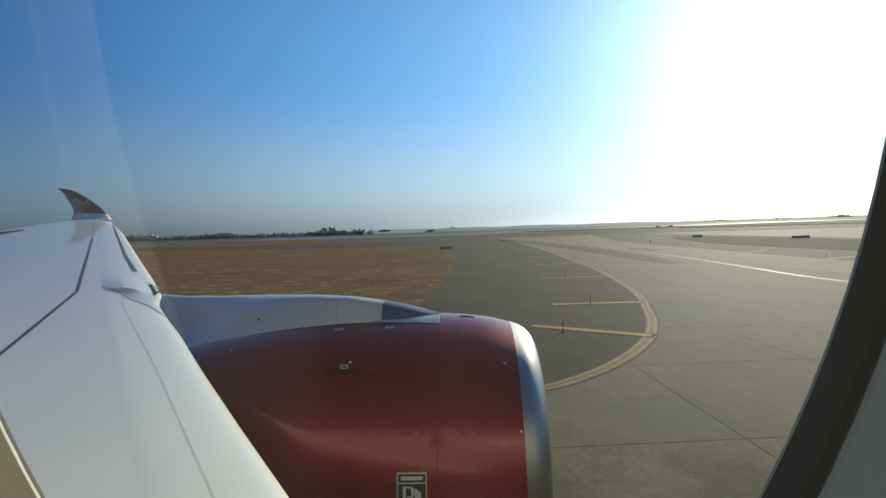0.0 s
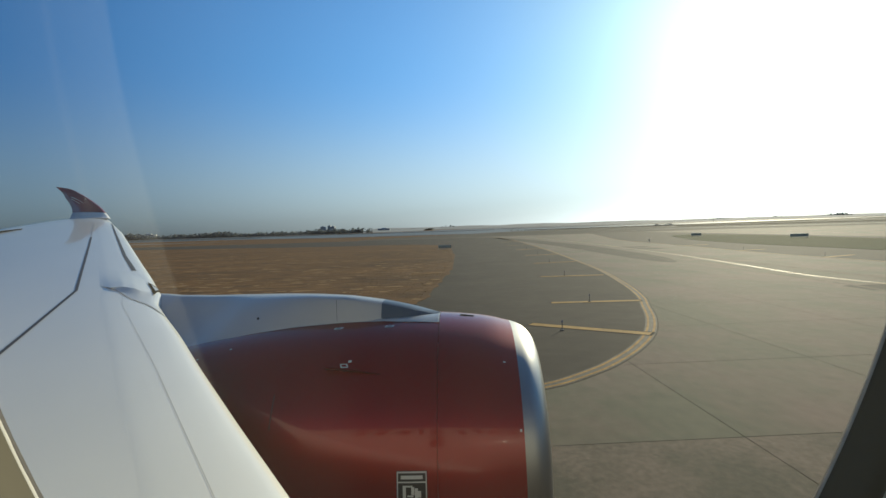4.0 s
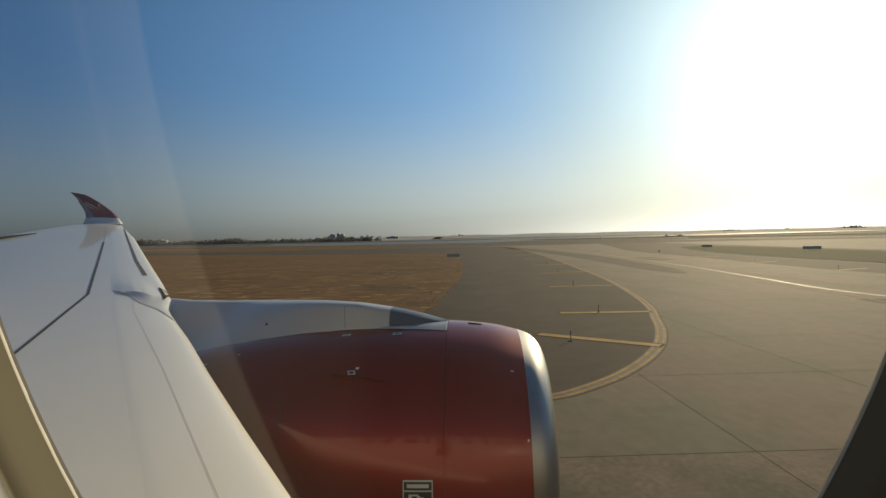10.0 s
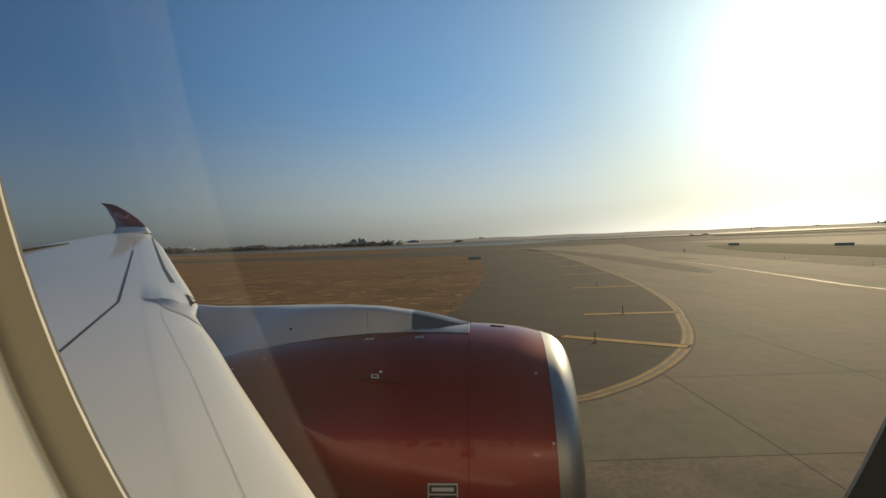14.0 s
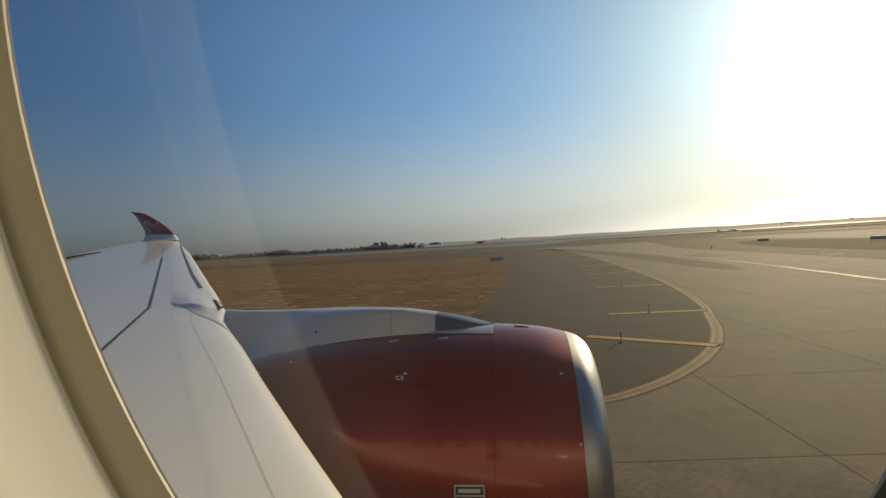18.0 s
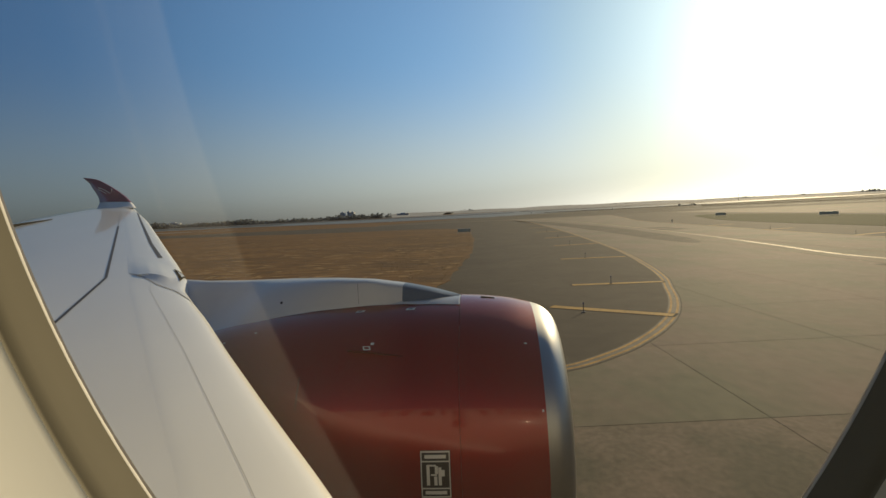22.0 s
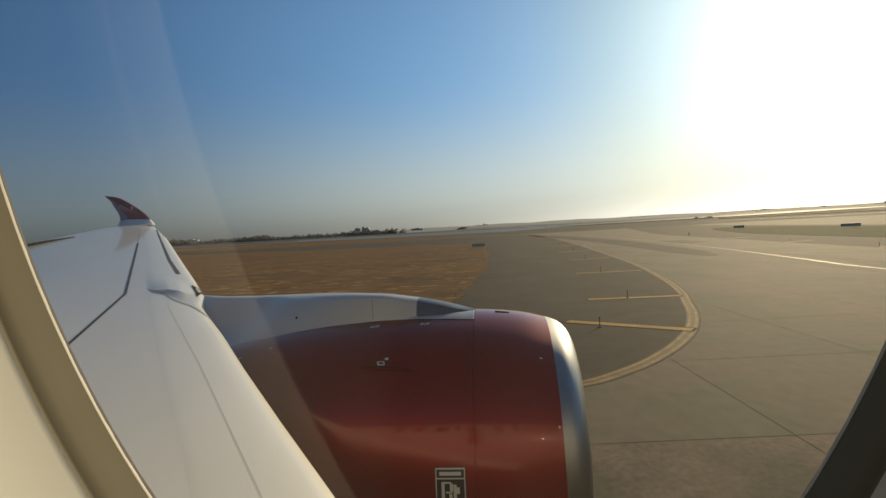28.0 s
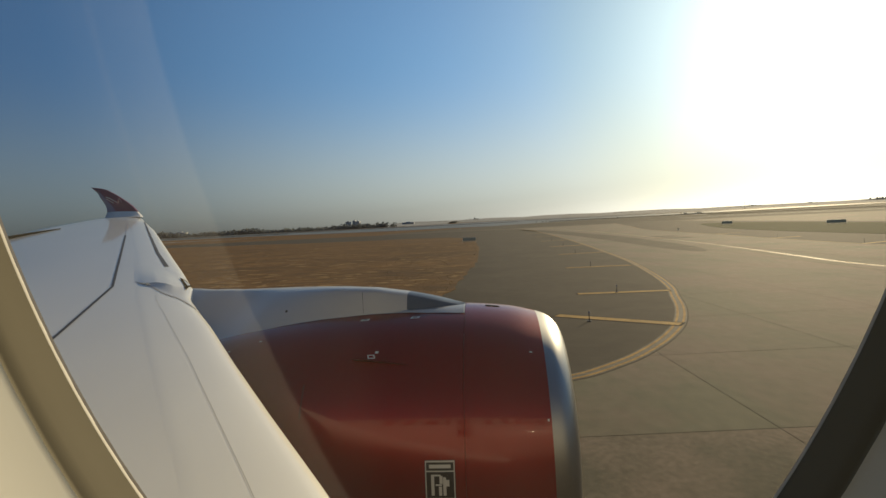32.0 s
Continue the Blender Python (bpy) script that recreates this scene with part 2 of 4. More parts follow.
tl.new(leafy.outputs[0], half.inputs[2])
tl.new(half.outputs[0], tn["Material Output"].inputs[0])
# sign colours paled to imitate the haze and glare over them
SIGN_FACE = mat("hazed_sign_case", (0.56, 0.53, 0.45), 0.6, vary=0.2, scale=3)
SIGN_PANEL = mat("hazed_sign_panel", (0.50, 0.44, 0.28), 0.5)
POST_BLUE = mat("dark_light_post", (0.022, 0.021, 0.026), 0.5)
LENS_BLUE = mat("blue_lens", (0.02, 0.03, 0.14), 0.2)
PAD = mat("concrete_pad", (0.30, 0.28, 0.24), 0.9, vary=0.2, scale=2)
TAR = mat("black_border_paint", (0.026, 0.022, 0.018), 0.9, vary=0.3, scale=2.0, spec=0.05)
# tar between slabs; also the painted dark of gaps on the aircraft
JOINT_GAP = mat("tar_joint_and_dark_gap", (0.02, 0.018, 0.014), 0.9, spec=0.0)

REFLECT_EDGE = (1.3470, 1.3490)  # slanted edge of the painted cabin reflection on the pane
# the window pane: clear plastic whose streaky scatter imitates glare and reflections in the sun
PANE = bpy.data.materials.new("glare_veil_window_pane")
PANE.use_nodes = True
pn, pl = PANE.node_tree.nodes, PANE.node_tree.links
pn.clear()
po, clear, veil, mix = pn.new("ShaderNodeOutputMaterial"), pn.new("ShaderNodeBsdfTransparent"), pn.new("ShaderNodeBsdfTranslucent"), pn.new("ShaderNodeMixShader")
clear.inputs[0].default_value = (0.97, 0.975, 0.97, 1)
veil.inputs[0].default_value = (0.93, 0.86, 0.76, 1)
geo, mpn, nz, rmp = pn.new("ShaderNodeNewGeometry"), pn.new("ShaderNodeMapping"), pn.new("ShaderNodeTexNoise"), pn.new("ShaderNodeMapRange")
mpn.inputs["Scale"].default_value = (16, 1, 1.2)
mpn.inputs["Rotation"].default_value = (0, radians(-8), 0)
nz.inputs["Scale"].default_value, nz.inputs["Detail"].default_value = 1.4, 3
rmp.inputs["From Min"].default_value, rmp.inputs["From Max"].default_value, rmp.inputs["To Min"].default_value, rmp.inputs["To Max"].default_value = 0.3, 0.75, 0.006, 0.015
pl.new(geo.outputs["Position"], mpn.inputs[0])
pl.new(mpn.outputs[0], nz.inputs["Vector"])
pl.new(nz.outputs["Fac"], rmp.inputs["Value"])
sep, reflection, streak, addn = pn.new("ShaderNodeSeparateXYZ"), pn.new("ShaderNodeMapRange"), pn.new("ShaderNodeMath"), pn.new("ShaderNodeMath")
slant = pn.new("ShaderNodeMath")
slant.operation = "MULTIPLY_ADD"
slant.inputs[1].default_value = 0.236
pl.new(geo.outputs["Position"], sep.inputs[0])
pl.new(sep.outputs[2], slant.inputs[0])
pl.new(sep.outputs[0], slant.inputs[2])
# the painted reflection's edge bows with height
drop, square, bowed = pn.new("ShaderNodeMath"), pn.new("ShaderNodeMath"), pn.new("ShaderNodeMath")
drop.operation, square.operation, bowed.operation = "SUBTRACT", "MULTIPLY", "MULTIPLY_ADD"
drop.inputs[1].default_value, bowed.inputs[1].default_value = 6.0, -1.23
pl.new(sep.outputs[2], drop.inputs[0])
pl.new(drop.outputs[0], square.inputs[0])
pl.new(drop.outputs[0], square.inputs[1])
pl.new(square.outputs[0], bowed.inputs[0])
pl.new(slant.outputs[0], bowed.inputs[2])
reflection.interpolation_type = "SMOOTHSTEP"
reflection.inputs["From Min"].default_value, reflection.inputs["From Max"].default_value, reflection.inputs["To Min"].default_value, reflection.inputs["To Max"].default_value = REFLECT_EDGE[0], REFLECT_EDGE[1], 0.023, 0.0
pl.new(bowed.outputs[0], reflection.inputs["Value"])
# a thin pale streak inside the painted reflection
off, dist, peak = pn.new("ShaderNodeMath"), pn.new("ShaderNodeMath"), pn.new("ShaderNodeMath")
off.operation, dist.operation, peak.operation = "SUBTRACT", "ABSOLUTE", "MULTIPLY_ADD"
off.inputs[1].default_value = 1.331
peak.inputs[1].default_value, peak.inputs[2].default_value = -4.0, 0.008
peak.use_clamp = True
pl.new(bowed.outputs[0], off.inputs[0])
pl.new(off.outputs[0], dist.inputs[0])
pl.new(dist.outputs[0], peak.inputs[0])
fade, band = pn.new("ShaderNodeMapRange"), pn.new("ShaderNodeMath")
fade.inputs["From Min"].default_value, fade.inputs["From Max"].default_value, fade.inputs["To Min"].default_value, fade.inputs["To Max"].default_value = 1.318, 1.350, 0.2, 1.0
pl.new(bowed.outputs[0], fade.inputs["Value"])
band.operation = "MULTIPLY"
pl.new(reflection.outputs[0], band.inputs[0])
pl.new(fade.outputs[0], band.inputs[1])
streak.operation = "ADD"
pl.new(band.outputs[0], streak.inputs[0])
pl.new(peak.outputs[0], streak.inputs[1])
addn.operation = "ADD"
pl.new(rmp.outputs[0], addn.inputs[0])
pl.new(streak.outputs[0], addn.inputs[1])
pl.new(addn.outputs[0], mix.inputs[0])
pl.new(clear.outputs[0], mix.inputs[1])
pl.new(veil.outputs[0], mix.inputs[2])
pl.new(mix.outputs[0], po.inputs[0])


# ---- mesh helpers ----
def mesh(name, verts, faces, material, smooth=False):
    me = bpy.data.meshes.new(name)
    me.from_pydata([tuple(v) for v in verts], [], faces)
    me.materials.append(material)
    if smooth:
        me.polygons.foreach_set("use_smooth", [True] * len(me.polygons))
    me.update()
    return me


def part(name, me, parent=None, label=""):
    ob = new(name, me)
    if parent:
        ob.parent = parent
    if label:
        ob["label"] = label
    return ob


def grid_faces(nu, nv, wrap_u=False, wrap_v=False):
    fs = []
    for i in range(nu if wrap_u else nu - 1):
        for j in range(nv if wrap_v else nv - 1):
            a, b = i, (i + 1) % nu
            c, d = j, (j + 1) % nv
            fs.append((a * nv + c, b * nv + c, b * nv + d, a * nv + d))
    return fs


def box_data(x0, y0, z0, x1, y1, z1):
    v = [(x, y, z) for x in (x0, x1) for y in (y0, y1) for z in (z0, z1)]
    f = [(0, 1, 3, 2), (4, 6, 7, 5), (0, 4, 5, 1), (2, 3, 7, 6), (0, 2, 6, 4), (1, 5, 7, 3)]
    return v, f


def box(name, x0, y0, z0, x1, y1, z1, material, bevel=0.0):
    bm = bmesh.new()
    v, f = box_data(x0, y0, z0, x1, y1, z1)
    vs = [bm.verts.new(p) for p in v]
    for q in f:
        bm.faces.new([vs[i] for i in q])
    bmesh.ops.recalc_face_normals(bm, faces=bm.faces)
    if bevel:
        bmesh.ops.bevel(bm, geom=list(bm.edges), offset=bevel, segments=2, affect="EDGES")
    me = bpy.data.meshes.new(name)
    bm.to_mesh(me)
    bm.free()
    me.materials.append(material)
    return me


def cyl(name, r0, r1, z0, z1, material, n=12, cx=0.0, cy=0.0):
    v = [(cx + r * math.cos(k * math.tau / n), cy + r * math.sin(k * math.tau / n), z) for r, z in ((r0, z0), (r1, z1)) for k in range(n)]
    f = [(k, (k + 1) % n, n + (k + 1) % n, n + k) for k in range(n)] + [tuple(range(n - 1, -1, -1)), tuple(range(n, 2 * n))]
    return mesh(name, v, f, material)


def table(x, pts):
    return float(np.interp(x, [p[0] for p in pts], [p[1] for p in pts]))


def flat_ribbon(name, pts, width, material, z):
    """A flat strip of constant width along a line on the ground."""
    pts = [Vector((p[0], p[1])) for p in pts]
    v = []
    for i, p in enumerate(pts):
        d = (pts[min(i + 1, len(pts) - 1)] - pts[max(i - 1, 0)]).normalized()
        nrm = Vector((-d.y, d.x)) * width / 2
        v += [(p.x + nrm.x, p.y + nrm.y, z), (p.x - nrm.x, p.y - nrm.y, z)]
    return mesh(name, v, [(2 * i + 1, 2 * i + 3, 2 * i + 2, 2 * i) for i in range(len(pts) - 1)], material)


def smooth_line(pts, n=8, closed=False):
    """Catmull-Rom points through a plan line."""
    pts = [Vector((p[0], p[1])) for p in pts]
    res, m = [], len(pts)
    for i in range(m if closed else m - 1):
        p = [pts[(i + k) % m] if closed else pts[min(max(i + k, 0), m - 1)] for k in (-1, 0, 1, 2)]
        for s in range(n):
            t = s / n
            res.append(0.5 * (2 * p[1] + (p[2] - p[0]) * t + (2 * p[0] - 5 * p[1] + 4 * p[2] - p[3]) * t * t + (3 * p[1] - p[0] - 3 * p[2] + p[3]) * t ** 3))
    if not closed:
        res.append(pts[-1])
    return [(q.x, q.y) for q in res]


def slab(name, outline, z0, z1, material):
    """A sheet with an edge of its own, from a plan outline."""
    bm = bmesh.new()
    top = [bm.verts.new((x, y, z1)) for x, y in outline]
    low = [bm.verts.new((x, y, z0)) for x, y in outline]
    face = bm.faces.new(top)
    n = len(top)
    for i in range(n):
        bm.faces.new((top[i], low[i], low[(i + 1) % n], top[(i + 1) % n]))
    if face.calc_area() and face.normal.z < 0:
        bmesh.ops.reverse_faces(bm, faces=bm.faces)
    bm.normal_update()
    bmesh.ops.triangulate(bm, faces=[face])
    bmesh.ops.recalc_face_normals(bm, faces=bm.faces)
    me = bpy.data.meshes.new(name)
    bm.to_mesh(me)
    bm.free()
    me.materials.append(material)
    return me


# ---- ground ----
ground = tagged(part("ground", mesh("ground", [(-4500, -1500, -0.25), (4500, -1500, -0.25), (4500, 4500, -0.25), (-4500, 4500, -0.25)], [(0, 1, 2, 3)], GRASS)), "dry brown grassland of the airfield", "ground", kind="structure")

apron = tagged(part("pavement", slab("apron", [(-420, -60), (520, -60), (560, 150), (420, 300), (150, 330), (-20, 300), (-20, 17), (-420, 17)], -0.25, 0.0, CONCRETE)), "worn pale concrete taxiway slabs with dark joints", "pavement", kind="structure")

# island beside the aircraft: dark asphalt shoulder round dry grass
EDGE1 = [(-420, 17.5), (-120, 17.7), (-30, 18.0), (-6, 18.1), (0, 18.3), (3, 18.8), (5.3, 20.6), (6.9, 22.4), (8.7, 25.0), (10.4, 28.2), (12.0, 32.5), (13.3, 37.2), (14.7, 42.5), (16.2, 51.8), (18.0, 68), (19.2, 90), (20.4, 118), (21.2, 148), (21.8, 190), (21.5, 236), (18, 285), (8, 300)]
edge1 = smooth_line(EDGE1, 6)
shoulder = tagged(part("road", slab("shoulder", edge1 + [(-420, 300)], -0.2, 0.012, ASPHALT)), "dark asphalt taxiway shoulder", "pavement", kind="structure")
GRASS1 = [(-420, 34), (-60, 35), (-20, 35.5), (-7, 37.5), (-3.6, 42), (-3.0, 50), (-2.2, 62), (-1.6, 78), (-1.6, 100), (-2.4, 130), (-4, 158), (-10, 185), (-22, 200), (-62, 205), (-150, 240), (-420, 330)]
grass1 = smooth_line(GRASS1, 6)
rng = random.Random(4)
island = tagged(part("lawn", slab("grass_island", [(x + rng.uniform(-.25, .25), y + rng.uniform(-.25, .25)) for x, y in grass1], -0.2, 0.05, GRASS)), "dry brown grass island between taxiways", "grass", kind="structure")

# painted edge lines and bars on the shoulder
edge_marking = tagged(new("edge_marking"), "double yellow taxiway edge line with pale borders", "marking", kind="structure")
for off, w, mt, nm, z in ((0.0, 0.66, WHITE_LINE, "border", 0.016), (0.18, 0.13, FADED_YELLOW, "band", 0.020), (-0.18, 0.13, FADED_YELLOW, "band", 0.020)):
    pts = [Vector(p) for p in edge1 if p[0] > -70]
    line = []
    for i, p in enumerate(pts):
        d = (pts[min(i + 1, len(pts) - 1)] - pts[max(i - 1, 0)]).normalized()
        line.append(p + Vector((-d.y, d.x)) * (off + 0.4))
    part(nm, flat_ribbon(nm, line, w, mt, z), edge_marking)


def shoulder_bar(a, b):
    bar = tagged(part("shoulder_bar", flat_ribbon("shoulder_bar", (a, b), 0.72, YELLOW, 0.028)), "yellow painted bar on dark asphalt shoulder", "marking", "shoulder bars", "structure")
    d = (Vector(b) - Vector(a)).normalized() * 0.14
    part("border", flat_ribbon("border", (Vector(a) - d, Vector(b) + d), 1.0, TAR, 0.024), bar, "black painted border")


BARS = [((4.0, 31.4), (9.9, 27.8)), ((6.7, 39.8), (13.4, 39.9)), ((8.9, 60.2), (16.2, 60.4)), ((11.1, 81.8), (18.0, 83.4)), ((12.4, 104), (19.2, 106)), ((13.3, 130), (20.1, 132.5)), ((14.0, 160), (20.8, 163)), ((14.0, 196), (20.9, 199))]
for a, b in BARS:
    shoulder_bar(a, b)

# second island ahead: green grass in its shoulder
EDGE2 = [(78, 330), (64, 242), (54, 184), (52.5, 127), (51.6, 96), (52.2, 76), (55.5, 55), (61, 39), (68, 28), (78, 21.5), (88, 19.2), (97, 20.6), (104, 25), (109, 33), (112, 44), (114.5, 62), (115, 110), (114, 170), (112, 330)]
edge2 = smooth_line(EDGE2, 5)
tagged(part("road", slab("shoulder", edge2, -0.2, 0.012, ASPHALT)), "dark asphalt taxiway shoulder", "pavement", kind="structure")
GRASS2 = [(86, 217), (71, 162), (68.3, 123), (69.8, 100), (72, 74), (76, 57), (81, 46), (87, 40.5), (92, 41.5), (95, 48), (97, 62), (101, 100), (106, 150), (106, 190), (98, 222)]
tagged(part("lawn", slab("grass_island", smooth_line(GRASS2, 5, True), -0.2, 0.05, GREEN)), "green grass island between taxiways", "grass", kind="structure")
for off, w, mt, nm, z in ((0.0, 0.66, WHITE_LINE, "border", 0.016), (0.18, 0.13, FADED_YELLOW, "band", 0.020), (-0.18, 0.13, FADED_YELLOW, "band", 0.020)):
    pts = [Vector(p) for p in edge2]
    line = []
    for i, p in enumerate(pts):
        d = (pts[min(i + 1, len(pts) - 1)] - pts[max(i - 1, 0)]).normalized()
        line.append(p + Vector((-d.y, d.x)) * (off + 0.4))
    part(nm, flat_ribbon(nm, line, w, mt, z), edge_marking)
for a, b in (((52.1, 100), (58.3, 102)), ((52.6, 77.5), (59, 80.5)), ((56.2, 54.5), (62.2, 59)), ((62, 36), (66, 42)), ((80, 22), (80, 28)), ((91, 20), (89, 27)), ((101, 25), (97, 31)), ((108, 37), (103, 38)), ((112, 46), (105, 46)), ((53, 126), (59.5, 128)), ((114, 66), (107, 66))):
    shoulder_bar(a, b)

# taxiway between the islands: centreline and darker asphalt lane
tagged(part("road", slab("taxi_lane", smooth_line([(16.5, 273), (25.8, 158), (27.6, 110), (28.3, 86), (30.6, 76), (33.6, 88), (34.4, 112), (34.2, 147), (27, 230)], 4, True), -0.2, 0.012, LANE)), "darker asphalt lane in the concrete taxiway", "pavement", kind="structure")
centre = smooth_line([(44, 30), (38, 41), (35.4, 53), (36.2, 67.5), (37.7, 91), (38.3, 128), (38.2, 164), (36, 219), (30, 310)], 6)
centreline = tagged(new("taxiway_centreline"), "yellow taxiway centreline with sun glare painted as pale edges", "marking", kind="structure")
part("border", flat_ribbon("border", centre, 0.42, GLARE_LINE, 0.016), centreline)
part("line", flat_ribbon("line", centre, 0.22, YELLOW, 0.021), centreline)

# runway beyond the grass, bay and far shore
runway = tagged(part("road", slab("runway", [(-1400, 560), (-420, 318), (-150, 246), (-20, 212), (60, 212), (60, 262), (-150, 300), (-420, 372), (-1400, 640)], -0.3, -0.1, RUNWAY)), "dark rubber-stained runway", "runway", kind="structure")
tagged(part("water", slab("bay", [(-4400, 900), (-900, 720), (-300, 640), (-140, 520), (120, 470), (240, 560), (420, 560), (1200, 1300), (4400, 2600), (4400, 4000), (-4400, 4000)], -0.3, -0.15, WATER)), "calm blue-grey bay water", "water", kind="structure")
# ---- the airliner: wing, engine, fuselage ----
airliner = tagged(new("airliner"), "white wide-body airliner wing with a deep red engine", "airplane")


def le_x(y):
    return table(y, [(-0.6, 1.9), (3.53, -1.19), (4.61, -2.03), (5.92, -3.03), (7.31, -4.06), (8.2, -4.76), (8.98, -5.36), (9.67, -5.70), (11.6, -7.08), (13.41, -8.42), (21.18, -14.12), (25.85, -17.75), (27.3, -18.85)])


def chord(y):
    return table(y, [(-0.6, 14.5), (4, 11.6), (8, 9.2), (12, 8.0), (16, 7.8), (20, 7.2), (24, 5.2), (27.3, 2.75)])


def wing_up(y, s):
    """Height of the wing's upper skin s metres behind the leading edge."""
    c = chord(y)
    nose = -0.15 * math.exp(-s / 0.06) - 0.16 * math.exp(-s / 0.55)
    t = max(0.0, s / c - 0.35) / 0.65
    return 3.91 + 0.118 * y + nose - table(y, [(0, 0.05), (12, 0.05), (19, 0.012), (28, 0.012)]) * c * t * t


def wing_xyz(x, y, lift=0.0):
    return (x, y, wing_up(y, le_x(y) - x) + lift)


def fence_y(s):
    return table(s, [(0, 8.0), (0.05, 8.1), (0.16, 8.27), (0.22, 8.45), (0.3, 8.64), (0.43, 8.78), (0.6, 9.0), (0.8, 9.36), (1.03, 9.67), (1.25, 9.87), (1.4, 9.93)])


ys = [-0.6, 1, 2.5, 3.7, 4.8, 6.2, 7.0, 7.6, 8.4, 9.2, 10, 11, 12.4, 13.7, 15.5, 17.5, 19.5, 21.3, 23.5, 25.7, 27.3]
# wing box and trailing part
v, rows = [], 0
for y in ys:
    c = chord(y)
    ss = [1.15 + (c - 1.15) * k for k in (0, 0.02, 0.04, 0.07, 0.1, 0.14, 0.19, 0.28, 0.4, 0.52, 0.64, 0.76, 0.88, 1.0)]
    up = [(le_x(y) - s, y, wing_up(y, s)) for s in ss]
    lo = [(le_x(y) - s, y, wing_up(y, s) - max(0.02, 0.11 * c * max(0.0, 1 - s / c) ** 0.8)) for s in ss[::-1]]
    v += up + lo
    rows = len(up + lo)
part("wing_panel", mesh("wing_panel", v, grid_faces(len(ys), rows), WHITE, True), airliner, "glossy white wing skin")
SN = [0, 0.012, 0.03, 0.06, 0.1, 0.16, 0.25, 0.38, 0.55, 0.68]


def thick(y):
    """How deep the blunt front of the wing is, against its root."""
    return table(y, [(-0.6, 1.15), (9, 1.0), (28, 0.75)])


def nose_strip(name, svals, y_in, y_out, material, label, n=26):
    vv = []
    for i in range(n):
        for s, d in ((0.8, 0.52), (0.35, 0.45), (0.1, 0.37), (0.02, 0.28), (0.0, 0.2)):
            y = y_in(s) + (y_out(s) - y_in(s)) * i / (n - 1)
            vv.append((le_x(y) - s, y, wing_up(y, 0.0) - d * thick(y) + 0.15))
        for s in svals:
            y = y_in(s) + (y_out(s) - y_in(s)) * i / (n - 1)
            vv.append((le_x(y) - s, y, wing_up(y, s) - (0.012 if s > 1.148 else 0.0)))
    cols, front = len(svals) + 5, 8
    edge = [vv[i * cols + j] for i in range(n) for j in range(front + 1)]
    part("leading_edge", mesh("leading_edge", edge, [f[::-1] for f in grid_faces(n, front + 1)], LE_GLINT, True), airliner, "glossy white leading edge")
    skin = [vv[i * cols + j] for i in range(n) for j in range(front, cols)]
    return part(name, mesh(name, skin, [f[::-1] for f in grid_faces(n, cols - front)], material, True), airliner, label)


nose_strip("droop_nose", SN + [0.85, 1.0, 1.147, 1.3], lambda s: -0.6, fence_y, SLAT, "white drooping leading edge panel")
nose_strip("slat", SN + [0.85, 1.0, 1.147, 1.3], lambda s: fence_y(s) + 0.012, lambda s: 27.3, SLAT, "outboard white slat", 44)


def skin_ribbon(name, pts, w0, w1, material, lift=0.005, n=6, label=""):
    line = [Vector((*p, 0)) for p in smooth_line(pts, n)] if n > 1 else [Vector((*p, 0)) for p in pts]
    vv = []
    for i, p in enumerate(line):
        d = (line[min(i + 1, len(line) - 1)] - line[max(i - 1, 0)]).normalized()
        w = (w0 + (w1 - w0) * i / (len(line) - 1)) / 2
        q = Vector((-d.y, d.x, 0)) * w
        for e in (p + q, p - q):
            vv.append(wing_xyz(e.x, e.y, lift))
    return part(name, mesh(name, vv, grid_faces(len(line), 2), material), airliner, label)


def dense(pts, n=10):
    return [(a[0] + (b[0] - a[0]) * k / n, a[1] + (b[1] - a[1]) * k / n) for a, b in zip(pts, pts[1:]) for k in range(n)] + [pts[-1]]


skin_ribbon("seal_line", dense([(-4.5, 3.6), (-6.04, 6.87), (-7.3, 9.5)]), 0.045, 0.055, SEAL, n=1, label="dark sealed seam on the wing")
skin_ribbon("seal_line", dense([(-7.3, 9.5), (-10.45, 14.05), (-13.4, 18.3)]), 0.05, 0.065, SEAL, n=1, label="dark sealed seam on the wing")
skin_ribbon("seal_line", dense([(-13.4, 18.3), (-15.0, 20.57), (-17.0, 23.4)]), 0.02, 0.03, SEAM, n=1, label="thin seam on the wing")
# flat dark strip painted as the shade in the slot
skin_ribbon("slat_slot", dense([(-7.62, 11.75), (-9.32, 13.99), (-13.95, 20.4), (-17.2, 24.95)]), 0.10, 0.06, SEAL, n=1, label="dark strip painted for the shaded slot behind the slat")
# dark end seam of the drooped nose
skin_ribbon("end_seam", dense([(le_x(fence_y(q)) - q, fence_y(q)) for q in np.linspace(1.25, 0.06, 18)], 3), 0.010, 0.020, SEAM, 0.010, n=1, label="dark seam at the end of the drooped nose")
# fairing that carries the pylon over the wing: a shallow ridge behind the end seam
def ridge_y(q):
    return table(q, [(0, 9.75), (0.3, 9.5), (0.42, 9.43), (0.55, 9.52), (0.8, 9.62), (1.05, 9.64), (1.25, 9.9)])


def crown_y(q):
    return table(q, [(0, 10.8), (0.3, 11.2), (0.6, 11.5), (0.87, 11.68), (1.25, 11.85)])


def ridge_h(q):
    return table(q, [(0, 0.012), (0.3, 0.02), (0.42, 0.04), (0.55, 0.055), (0.8, 0.055), (1.05, 0.025), (1.2, 0.003), (1.25, 0.0)])


